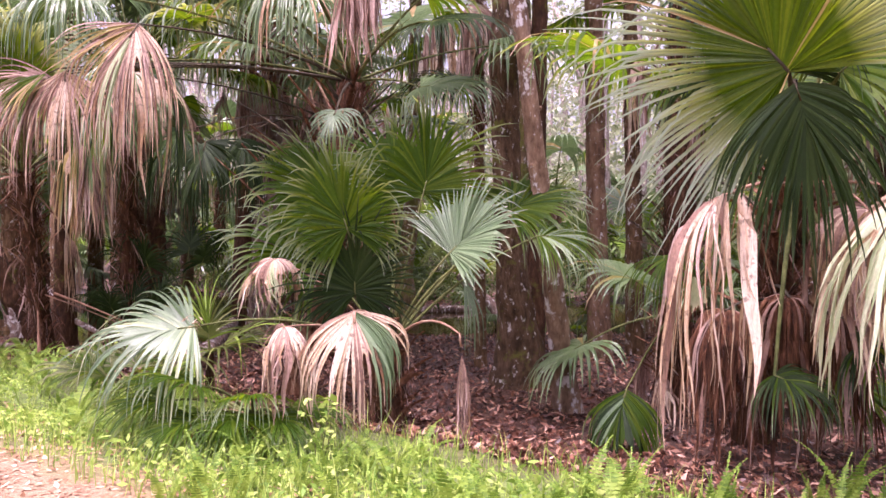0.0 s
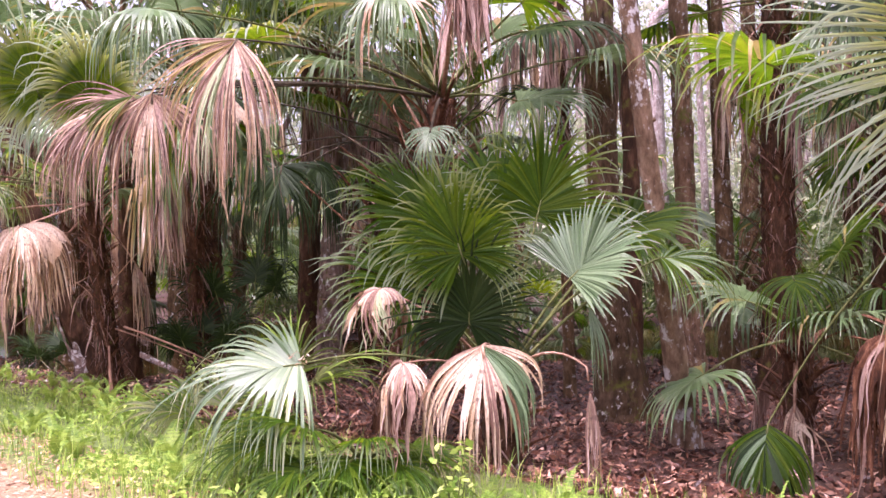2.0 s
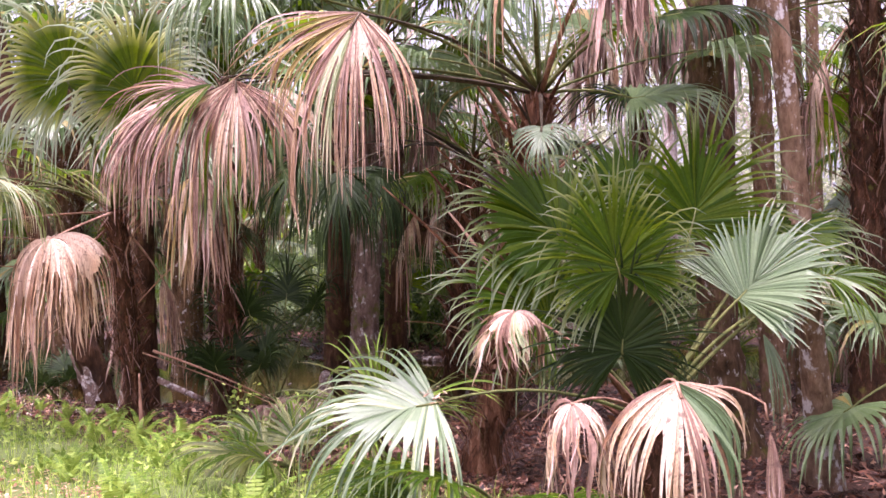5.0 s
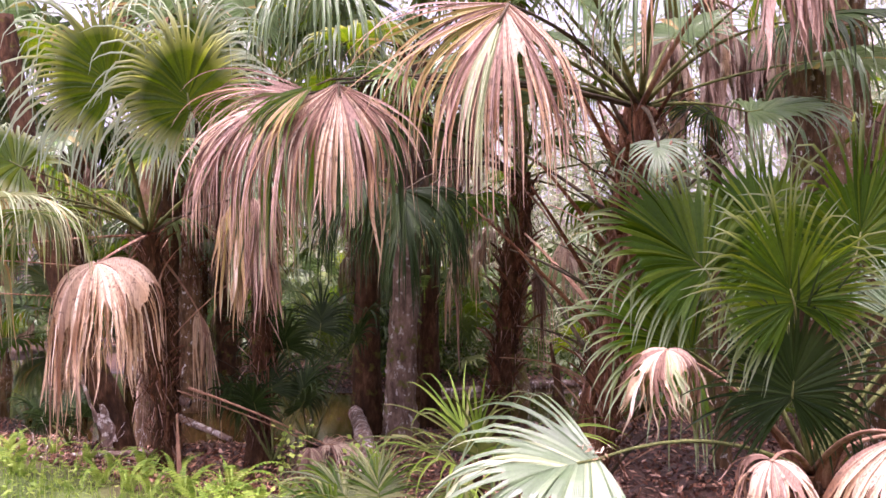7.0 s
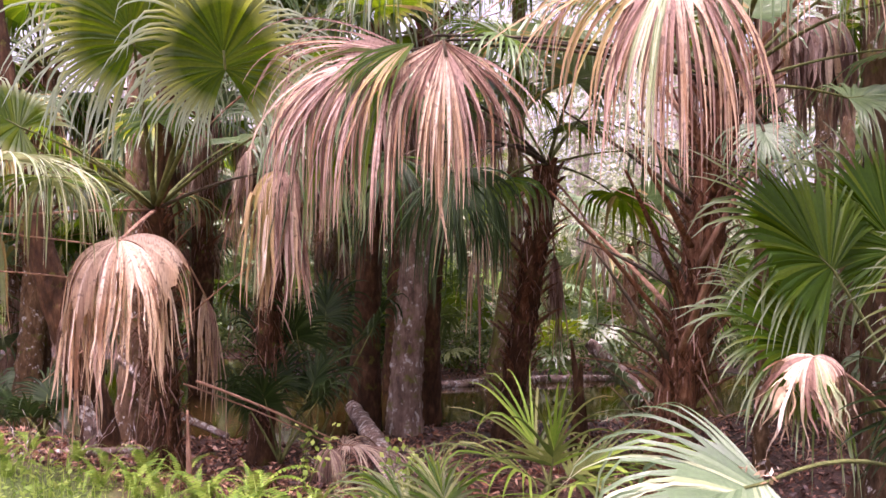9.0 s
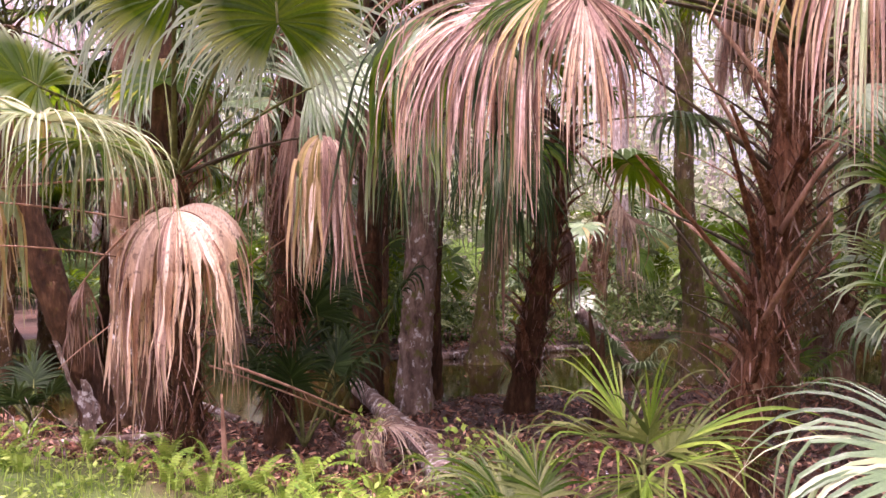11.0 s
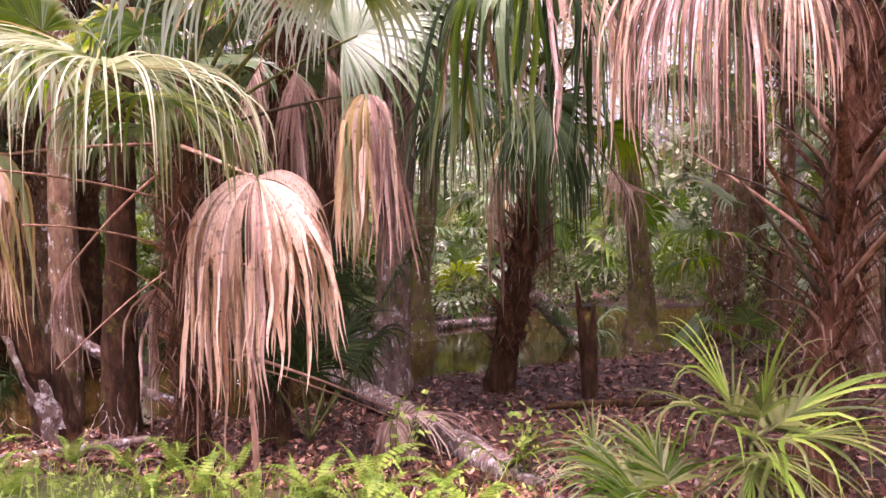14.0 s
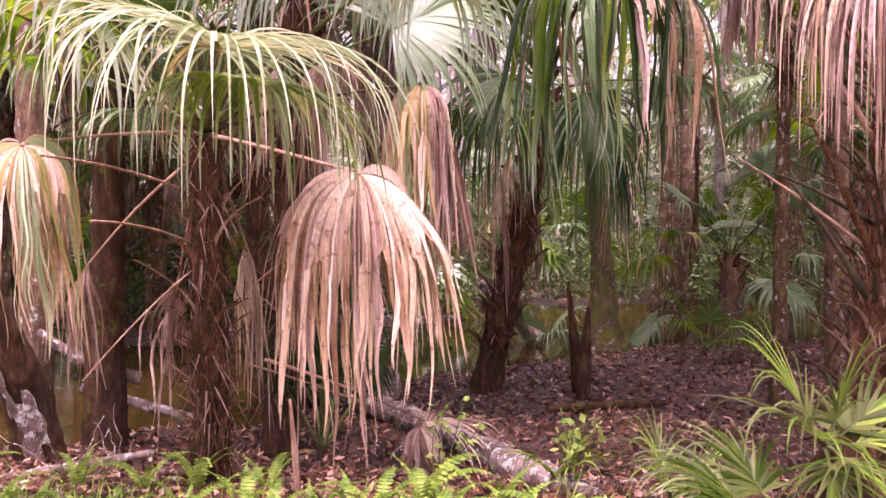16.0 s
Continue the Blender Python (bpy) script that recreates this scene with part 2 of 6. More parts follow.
def ground_material():
    m, n, l, b = material("forest_floor")
    broad, fine, speck = noise_tex(n, l, 0.9, 4), noise_tex(n, l, 16, 6, 0.75), noise_tex(n, l, 45, 3)
    r = ramp(n, [(0.3, (0.022, 0.010, 0.005)), (0.5, (0.07, 0.030, 0.015)), (0.7, (0.15, 0.07, 0.036))])
    l.new(fine.outputs["Fac"], r.inputs["Fac"])
    soil = mix(n, l, "OVERLAY", 0.5, r.outputs["Color"], broad.outputs["Fac"])
    g = ramp(n, [(0.3, (0.06, 0.09, 0.02)), (0.55, (0.13, 0.19, 0.04)), (0.75, (0.24, 0.28, 0.08))])
    l.new(fine.outputs["Fac"], g.inputs["Fac"])
    p = ramp(n, [(0.3, (0.17, 0.09, 0.045)), (0.5, (0.29, 0.18, 0.10)), (0.7, (0.42, 0.29, 0.18))])
    l.new(speck.outputs["Fac"], p.inputs["Fac"])
    # distance from the path's middle line, inland
    co, dot = n.new("ShaderNodeTexCoord"), n.new("ShaderNodeVectorMath")
    dot.operation, dot.inputs[1].default_value = "DOT_PRODUCT", (0.617, 0.783, 0)
    l.new(co.outputs["Object"], dot.inputs[0])
    wob = n.new("ShaderNodeMath")
    wob.operation, wob.inputs[1].default_value = "MULTIPLY_ADD", 1.4
    l.new(broad.outputs["Fac"], wob.inputs[0])
    mid, off = n.new("ShaderNodeMath"), n.new("ShaderNodeMath")
    mid.operation, mid.inputs[1].default_value = "SUBTRACT", 0.8
    off.operation = "ABSOLUTE"
    back = n.new("ShaderNodeMath")
    back.operation, back.inputs[1].default_value = "ADD", 0.8
    l.new(dot.outputs["Value"], mid.inputs[0])
    l.new(mid.outputs[0], off.inputs[0])
    l.new(off.outputs[0], back.inputs[0])
    l.new(back.outputs[0], wob.inputs[2])
    e1, e2 = ramp(n, [(0.0, (0, 0, 0)), (1.0, (1, 1, 1))]), ramp(n, [(0.0, (0, 0, 0)), (1.0, (1, 1, 1))])
    for e, lo, hi in ((e1, 3.3, 3.8), (e2, 4.9, 5.5)):
        mr = n.new("ShaderNodeMapRange")
        mr.inputs["From Min"].default_value, mr.inputs["From Max"].default_value = lo, hi
        l.new(wob.outputs[0], mr.inputs["Value"])
        l.new(mr.outputs["Result"], e.inputs["Fac"])
    col = mix(n, l, "MIX", e1.outputs["Color"], p.outputs["Color"], g.outputs["Color"])
    col = mix(n, l, "MIX", e2.outputs["Color"], col, soil)
    # dark, shining mud where the ground lies as low as the water
    height, wet = n.new("ShaderNodeSeparateXYZ"), n.new("ShaderNodeMapRange")
    l.new(co.outputs["Object"], height.inputs["Vector"])
    l.new(height.outputs["Z"], wet.inputs["Value"])
    for socket, v in zip(("From Min", "From Max", "To Min", "To Max"), (-0.23, -0.14, 1.0, 0.0)):
        wet.inputs[socket].default_value = v
    col = mix(n, l, "MIX", wet.outputs["Result"], col, (0.022, 0.014, 0.012))
    l.new(col, b.inputs["Base Color"])
    shine = n.new("ShaderNodeMapRange")
    l.new(wet.outputs["Result"], shine.inputs["Value"])
    shine.inputs["To Min"].default_value, shine.inputs["To Max"].default_value = 0.8, 0.25
    l.new(shine.outputs["Result"], b.inputs["Roughness"])
    bump(n, l, b, fine.outputs["Fac"], 0.9, 0.03)
    return m


def water_material():
    m, n, l, b = material("swamp_water")
    film = noise_tex(n, l, 3.5, 5, 0.7)
    r = ramp(n, [(0.4, (0.030, 0.018, 0.004)), (0.62, (0.055, 0.034, 0.008)), (0.7, (0.09, 0.052, 0.025))])
    l.new(film.outputs["Fac"], r.inputs["Fac"])
    l.new(r.outputs["Color"], b.inputs["Base Color"])
    b.inputs["Roughness"].default_value = 0.06
    b.inputs["IOR"].default_value = 1.33
    b.inputs["Specular IOR Level"].default_value = 0.5
    rip = noise_tex(n, l, 9, 2)
    bump(n, l, b, rip.outputs["Fac"], 0.12, 0.01)
    return m


SOIL, WATER = ground_material(), water_material()


# ---- building helpers ----
DOWN = np.array((0.0, 0.0, -1.0))


def unit(v):
    v = np.asarray(v, float)
    return v / np.maximum(np.linalg.norm(v, axis=-1, keepdims=True), 1e-9)


def mesh_from(name, verts, faces, mats, index=None, uvs=None, smooth=False):
    me = bpy.data.meshes.new(name)
    me.from_pydata(np.asarray(verts).reshape(-1, 3).tolist(), [], np.asarray(faces).tolist() if isinstance(faces, np.ndarray) else faces)
    for m in mats:
        me.materials.append(m)
    if index is not None:
        me.polygons.foreach_set("material_index", np.asarray(index, np.int32))
    if smooth:
        me.polygons.foreach_set("use_smooth", np.ones(len(me.polygons), bool))
    if uvs is not None:
        loops = np.empty(len(me.loops), np.int32)
        me.loops.foreach_get("vertex_index", loops)
        me.uv_layers.new(name="UVMap").data.foreach_set("uv", np.asarray(uvs, np.float32).reshape(-1, 2)[loops].ravel())
    me.update()
    return me


def part(name, me, parent, label=""):
    ob = new(name, me)
    ob.parent = parent
    if parent is not None and parent.type == "EMPTY":
        ob.matrix_parent_inverse = parent.matrix_basis.inverted()
    return tagged(ob, label)


def thing(name, base, label, category, group=""):
    ob = new(name)
    ob.empty_display_size = 0.1
    ob.matrix_basis = Matrix.Translation(base)
    return tagged(ob, label, category, group)


def ground_z(x, y):
    """Height of the ground: a level bank by the path, falling gently to the wet swamp floor."""
    x, y = np.asarray(x, float), np.asarray(y, float)
    s, u = 0.617 * x + 0.783 * y, -0.783 * x + 0.617 * y
    k = np.clip((s - 4.3) / 2.0, 0, 1)
    z = -0.15 * k * k * (3 - 2 * k)
    wet = np.interp(u, (5, 8, 9.7, 10.6, 12, 20), (13.0, 11.3, 9.5, 6.9, 6.6, 6.4)) + 0.25 * np.sin(1.3 * u) + 0.2 * np.sin(2.9 * u + 1)
    d = np.clip((s - wet + 0.5) / 0.8, 0, 1) * (1 - np.clip((s - wet - 5.5 - 1.2 * np.sin(0.8 * u)) / 1.5, 0, 1))
    z = z - 0.18 * d * d * (3 - 2 * d)
    z = z + 0.022 * np.sin(2.1 * x + 0.7 * y) * np.sin(1.7 * y - 0.4 * x) + 0.012 * np.sin(5.3 * x + 1) * np.sin(4.7 * y)
    return z


def gz(x, y):
    return float(ground_z(x, y))


WATER_Z = -0.215


def tube(points, radii, sides=8, flat=1.0, rough=0.0, seed=0, cap=True):
    """A rounded tapering body along points: vertices, faces."""
    p, r = np.asarray(points, float), np.asarray(radii, float)
    g = np.random.default_rng(seed)
    t = unit(np.gradient(p, axis=0))
    ref = np.array((0.0, 0.0, 1.0)) if abs(t[0][2]) < 0.8 else np.array((1.0, 0.0, 0.0))
    a = unit(np.cross(t, ref))
    b = np.cross(t, a)
    ang = np.linspace(0, 2 * math.pi, sides, endpoint=False)
    rr = r[:, None] * (1 + rough * g.normal(size=(len(p), sides)))
    v = p[:, None] + rr[..., None] * (np.cos(ang)[None, :, None] * a[:, None] + flat * np.sin(ang)[None, :, None] * b[:, None])
    n = len(p)
    f = [(i * sides + j, i * sides + (j + 1) % sides, (i + 1) * sides + (j + 1) % sides, (i + 1) * sides + j) for i in range(n - 1) for j in range(sides)]
    if cap:
        f += [tuple(reversed(range(sides))), tuple(range((n - 1) * sides, n * sides))]
    return v.reshape(-1, 3), f


def arc(a, b, lift, n=9):
    """Points of a bowed line from a to b, lifted in the middle."""
    a, b = np.asarray(a, float), np.asarray(b, float)
    u = np.linspace(0, 1, n)[:, None]
    mid = (a + b) / 2 + np.array((0, 0, lift))
    return (1 - u) ** 2 * a + 2 * u * (1 - u) * mid + u ** 2 * b


def blade_mesh(aim, face, length, seed, segments=40, spread=250, fuse=0.45, droop=0.5, cup=0.15, costa=0.25, shrink=1.0, mats=(LIVE,), share=None, stations=9, curl=0.15, narrow=0.6, hang=0.0, mess=0.0, fold=None):
    """A fan leaf about its hub: pleated segments joined near the hub, free and bending under their weight further out.
    share: for each further material, the part (from, to) of the fan, 0 to 1, that it takes, or a fraction of segments at random."""
    g = np.random.default_rng(seed)
    if shrink < 1.0 and stations >= 9:
        segments, stations, narrow = int(segments * 1.6), 13, narrow * 0.8
    aim = unit(aim)
    face = unit(np.asarray(face, float) - np.dot(face, aim) * aim)
    side = np.cross(aim, face)
    n = segments
    frac = (np.arange(n) + 0.5) / n
    da = radians(spread) / n
    a = (frac - 0.5) * radians(spread) + g.normal(0, da * 0.12, n)
    d = np.cos(a)[:, None] * aim + np.sin(a)[:, None] * side + face * (cup * np.abs(np.sin(a))[:, None] + g.normal(0, 0.03, (n, 1)))
    drift = np.convolve(g.normal(0, 1, n + 6), np.ones(7) / 7, "valid") * 2.2
    tuft = np.convolve(g.normal(0, 1, n + 2), np.ones(3) / 3, "valid") if shrink == 1.0 else 0.5 * drift
    d = unit(d)
    d = unit(d + DOWN * (hang * (1 + (0.5 if shrink == 1.0 else 1.1) * mess * drift))[:, None] + side * (0.22 * mess * tuft)[:, None])
    lens = length * (0.78 + 0.22 * np.cos(a * 0.75)) * g.uniform(0.8 if shrink == 1.0 else 0.6, 1.06, n) * np.where(g.random(n) < 0.06, g.uniform(0.45, 0.8, n), 1)
    if shrink < 1.0:
        lens = lens * np.clip(1 + 0.3 * mess * np.roll(drift, n // 3), 0.55, 1.3)
    start = aim * (costa * length * np.clip(np.cos(a), 0, 1) ** 2)[:, None]
    lens = lens - 0.5 * np.linalg.norm(start, axis=1)
    p = start.copy()
    gap = g.random(n) < 0.03
    up = np.repeat(face[None], n, 0)
    us = np.linspace(0, 1, stations) ** 0.9
    bendy = droop * g.uniform(0.7, 1.3, n) * np.clip(1 + 0.45 * mess * drift, 0.3, 2.5)
    twist = g.normal(0, (1.3 if shrink == 1.0 else 3.0) * mess, n)
    kink = g.uniform(0.45, 0.8, n)
    limp = np.where(g.random(n) < 0.35, g.uniform(10, 40, n), 2.0)
    sway = g.normal(0, curl, (n, 3))
    even = lambda q: np.convolve(np.pad(q, 5, "edge"), np.ones(11) / 11, "valid")
    bend_in, lens_in = even(bendy), even(lens)
    lens_out = np.clip((lens - fuse * lens_in) / (1 - fuse), 0.25 * length, None)
    thin = np.exp(g.normal(0, 0.06 if shrink == 1.0 else 0.3, n))
    if shrink < 1.0:
        ease = np.ones(7) / 7
        sway = np.stack([np.convolve(g.normal(0, 1, n + 6), ease, "valid") for _ in range(3)], 1) * (3.6 * curl * mess) * (1, 1, 0.3) + sway
    rows, uv = [], []
    wf = fuse * lens * math.tan(da / 2) + 0.006
    for k, u in enumerate(us):
        if k:
            step = us[k] - us[k - 1]
            soft = np.clip((u - fuse * 0.45) / (1 - fuse * 0.45), 0, 1)
            inside = u <= fuse
            pull = (bend_in if inside else bendy) * step * ((0.6 if shrink == 1.0 else 1.6) + 5.0 * soft + 6.0 * np.clip((u - kink) * 4, 0, 1) * (droop > 0.6) + (0 if inside else 1) * limp * np.clip((u - kink) * 4, 0, 1))
            if shrink < 1.0:
                sway = 0.8 * sway + g.normal(0, curl * 1.6 * mess, (n, 3)) * (1, 1, 0.2)
            d = unit(d + DOWN * pull[:, None] + sway * ((0.3 if inside else 1.0) * step * soft * (1.0 if shrink == 1.0 else 9.0)))
            p = p + d * ((lens_in if inside else lens_out) * step)[:, None]
        up = unit(up - (up * d).sum(1)[:, None] * d)
        cs = np.cross(d, up)
        if mess and u > fuse:
            ta = (twist * (u - fuse))[:, None]
            cs, lift_up = cs * np.cos(ta) + up * np.sin(ta), up * np.cos(ta) - cs * np.sin(ta)
        else:
            lift_up = up
        if u <= fuse:
            w = ((u / fuse) * (wf - 0.004) + 0.004) * (1.25 - 0.25 * u / fuse)
            w = w * (1 - (1 - shrink) * 0.4)
        else:
            q = (u - fuse) / (1 - fuse)
            w = wf * thin * narrow * (1 - q ** (1.6 if shrink == 1.0 else 2.2)) * shrink + 0.0008
        w = np.where(gap, 0.0006, w)
        crease = fold if fold is not None else ((0.14 if u <= fuse else 0.4) if shrink == 1.0 else 0.4)
        h = (w * crease)[:, None] * lift_up
        rows.append(np.stack((p - cs * w[:, None] + h * 0.5, p - h * 0.5, p + cs * w[:, None] + h * 0.5), 1))
        uv.append(np.stack((np.full((n, 3), u), np.tile((0.0, 0.5, 1.0), (n, 1))), -1))
    v = np.stack(rows, 1)
    # neighbouring segments meet edge to edge as far as they are joined, but for a few tears
    whole = g.random(n - 1) > (0.04 if shrink == 1.0 else 0.12)
    for k, u in enumerate(us):
        if u <= fuse:
            seam = 0.5 * (v[:-1, k, 2] + v[1:, k, 0])
            v[:-1, k, 2][whole] = seam[whole]
            v[1:, k, 0][whole] = seam[whole]
    uvs = np.stack(uv, 1)
    base = (np.arange(n) * stations * 3)[:, None]
    q = []
    for k in range(stations - 1):
        for e in (0, 1):
            o = k * 3 + e
            q.append(base + np.array((o, o + 3, o + 4, o + 1)))
    faces = np.stack(q, 1).reshape(-1, 4)
    idx = np.zeros(n, int)
    for i, sh in enumerate(share or (), 1):
        if isinstance(sh, tuple):
            idx[(frac >= sh[0]) & (frac <= sh[1]) & (g.random(n) < 0.85)] = i
        else:
            blob = np.convolve(g.normal(0, 1, n + 2), np.ones(3) / 3, "valid") + g.normal(0, 0.25, n)
            idx[blob > np.quantile(blob, 1 - sh)] = i
    return mesh_from("blade", v.reshape(-1, 3), faces, mats, np.repeat(idx, (stations - 1) * 2), uvs)


def drape_mesh(aim, length, reach, seed, segments=80, spread=320, fuse=0.45, rise=5, tilt=28, deep=1.0, narrow=1.4, ragged=0.25, bunch=1.0, lean=0.0, flap=None, mats=(DEAD,), share=None, stations=16, sway=1.0):
    """A dead fan leaf about its hub, collapsed like a closed umbrella: pleats run out to reach, turn down and hang as loose strips.
    flap: (from, to, factor), a part of the fan that stays stretched out further."""
    g = np.random.default_rng(seed)
    n = segments
    even = lambda k: np.convolve(g.normal(0, 1, n + k - 1), np.ones(k) / k, "valid") * math.sqrt(k)
    up = np.array((0.0, 0.0, 1.0))
    ahead = unit(np.array((aim[0], aim[1], 0.0)))
    left = np.cross(up, ahead)
    frac = (np.arange(n) + 0.5) / n
    da = radians(spread) / n
    slow = np.convolve(g.normal(0, 1, n // 6 + 8), np.ones(3) / 3, "valid")
    slow = np.interp(np.arange(n) / 6.0, np.arange(len(slow)), slow)
    phi = (frac - 0.5) * radians(spread) + 0.16 * bunch * slow
    o = np.cos(phi)[:, None] * ahead + np.sin(phi)[:, None] * left
    side = np.cos(phi)[:, None] * left - np.sin(phi)[:, None] * ahead
    far = reach * np.sqrt((deep * np.cos(phi)) ** 2 + np.sin(phi) ** 2) * np.clip(1 + 0.2 * even(9) + 0.3 * bunch * slow, 0.45, 1.7)
    start = radians(rise) - radians(tilt) * np.cos(phi) + 0.16 * even(5)
    end = radians(90) - np.abs(g.normal(0, 0.04, n)) - 0.05 * bunch * even(5)
    if flap:
        w = np.clip(1 - np.abs(frac - 0.5 * (flap[0] + flap[1])) / (0.5 * (flap[1] - flap[0])), 0, 1) ** 0.5
        far, start, end = far * (1 + (flap[2] - 1) * w), start - 0.1 * w, end - 0.12 * w
    L = length * np.clip(1 + ragged * (0.5 * even(9) + 0.45 * g.normal(size=n)), 0.45, 1.3) * np.where(g.random(n) < 0.1, g.uniform(0.6, 0.85, n), 1) * (1 + lean * np.sin(phi))
    u = np.linspace(0, 1, stations)
    p, rows, uv = np.zeros((n, 3)), [], []
    clump, lone, push = even(7), g.normal(size=n), g.normal(size=n)
    wave, twist0, twist1 = g.uniform(0, 6.28, n), g.normal(0, 0.45, n), g.normal(0, 1.5, n)
    thin = np.exp(g.normal(0, 0.35, n)) * narrow
    flat_da = radians(290) / n
    fused_at = int(round(fuse * (stations - 1)))
    for k in range(stations):
        x = np.clip(u[k] * L / (1.55 * far), 0, 1)
        th = start - (start + end) * (1 - (1 - x) ** 1.5)
        d = o * np.cos(th)[:, None] + up * np.sin(th)[:, None]
        if k:
            p = p + (d + d_old) * (0.5 * L * (u[k] - u[k - 1]))[:, None]
        d_old = d
        q = max(0.0, (k - fused_at) / (stations - 1 - fused_at))
        drift = (0.045 * clump * q + 0.028 * lone * q ** 1.3 + 0.018 * np.sin(wave + 8 * q) * q) * sway
        c = p + side * drift[:, None] + o * (0.03 * push * q * sway)[:, None]
        r = np.maximum((p * o).sum(1), 0.0)
        nrm = np.cross(d, side)
        half, true = r * math.tan(da / 2) + 0.0012, 0.5 * u[k] * L * flat_da + 0.0012
        if k <= fused_at:
            h = -np.minimum(np.sqrt(np.maximum(true ** 2 - half ** 2, 0)), np.minimum(0.8 * true, 0.03))[:, None] * nrm
            a, m, b = c - side * half[:, None], c + h, c + side * half[:, None]
        else:
            w = 0.5 * fuse * L * flat_da * thin * (1 - q ** 2.4) * (1 - 0.25 * q) + 0.0008
            tw = (twist0 + twist1 * q)[:, None]
            cs, nn = side * np.cos(tw) + nrm * np.sin(tw), nrm * np.cos(tw) - side * np.sin(tw)
            a, m, b = c - cs * w[:, None], c - nn * (0.45 * w)[:, None], c + cs * w[:, None]
        rows.append(np.stack((a, m, b), 1))
        uv.append(np.stack((np.full((n, 3), u[k]), np.tile((0.0, 0.5, 1.0), (n, 1))), -1))
    v = np.stack(rows, 1)
    whole = g.random(n - 1) > 0.10
    for k in range(fused_at + 1):
        seam = 0.5 * (v[:-1, k, 2] + v[1:, k, 0])
        v[:-1, k, 2][whole] = seam[whole]
        v[1:, k, 0][whole] = seam[whole]
    base = (np.arange(n) * stations * 3)[:, None]
    quads = [base + np.array((k * 3 + e, k * 3 + e + 3, k * 3 + e + 4, k * 3 + e + 1)) for k in range(stations - 1) for e in (0, 1)]
    idx = np.zeros(n, int)
    for i, sh in enumerate(share or (), 1):
        if isinstance(sh, tuple):
            idx[(frac >= sh[0]) & (frac <= sh[1]) & (g.random(n) < 0.85)] = i
        else:
            blob = even(3) + g.normal(0, 0.5, n)
            idx[blob > np.quantile(blob, 1 - sh)] = i
    return mesh_from("blade", v.reshape(-1, 3), np.stack(quads, 1).reshape(-1, 4), mats, np.repeat(idx, (stations - 1) * 2), np.stack(uv, 1))


frond_seed = [100]


def frond(palm, root, hub, aim, face, length, lift=0.15, stalk=STALK, label="", thick=0.016, **kw):
    """One leaf of a palm: its blade at hub, with its stalk from root."""
    frond_seed[0] += 1
    me = blade_mesh(aim, face, length, frond_seed[0], **kw)
    return hang_frond(palm, root, hub, aim, length, me, lift, stalk, label, thick)


def dead_frond(palm, root, hub, aim, length, reach, lift=0.15, stalk=STALK_DRY, label="", thick=0.016, **kw):
    """One collapsed dead leaf of a palm, with its stalk from root."""
    frond_seed[0] += 1
    return hang_frond(palm, root, hub, (*aim, 0), 0.2 * length, drape_mesh(aim, length, reach, frond_seed[0], **kw), lift, stalk, label, thick)


def hang_frond(palm, root, hub, aim, length, me, lift, stalk, label, thick):
    ob = new("frond", me)
    ob.parent = palm
    base = palm.matrix_basis.translation
    ob.location = Vector(hub) - base
    tagged(ob, label)
    if root is not None:
        pts = arc(np.asarray(root, float) - hub, (0, 0, 0), lift, 9)
        tip = pts[-1] + unit(aim) * length * 0.12
        pts = np.vstack((pts, tip))
        v, f = tube(pts, np.linspace(thick * 1.5, thick * 0.55, 10), 6, 0.6)
        st = new("stalk", mesh_from("stalk", v, f, (stalk,), smooth=True))
        st.parent = ob
    return ob


def trunk_mesh(points, radii, mat, rings=0.0, rough=0.05, sides=20, step=0.05, seed=1, flutes=0.0):
    """A trunk along points with ring scars and uneven bark."""
    p, r = np.asarray(points, float), np.asarray(radii, float)
    at = np.concatenate(([0], np.cumsum(np.linalg.norm(np.diff(p, axis=0), axis=1))))
    m = max(int(at[-1] / step), 4)
    q = np.linspace(0, at[-1], m)
    pp = np.stack([np.interp(q, at, p[:, i]) for i in range(3)], 1)
    for _ in range(6):
        pp[1:-1] = 0.25 * pp[:-2] + 0.5 * pp[1:-1] + 0.25 * pp[2:]
    rr = np.interp(q, at, r)
    g = np.random.default_rng(seed)
    v, f = tube(pp, rr, sides, 1.0, 0.0)
    v = v.reshape(m, sides, 3)
    ang = np.linspace(0, 2 * math.pi, sides, endpoint=False)
    bumpy = g.normal(size=(m, sides))
    bumpy = (bumpy + np.roll(bumpy, 1, 1) + np.roll(bumpy, 1, 0)) * 0.4
    lumps = sum(np.sin(ang * k + g.uniform(0, 6) + q[:, None] * g.uniform(0.5, 3)) for k in (1, 2, 3)) * 0.4
    rough = rough * 1.5
    scale = 1 + rough * bumpy + rough * lumps + rings * (np.sin(q * 2 * math.pi / 0.09 + 0.8 * lumps.T[0])[:, None] > 0.55)
    if flutes:
        scale = scale + flutes * np.sin(ang * 7)[None] * np.clip(1 - q / 0.9, 0, 1)[:, None]
    v = pp[:, None] + (v - pp[:, None]) * scale[..., None]
    return mesh_from("trunk", v.reshape(-1, 3), f, (mat,), smooth=True), pp, rr


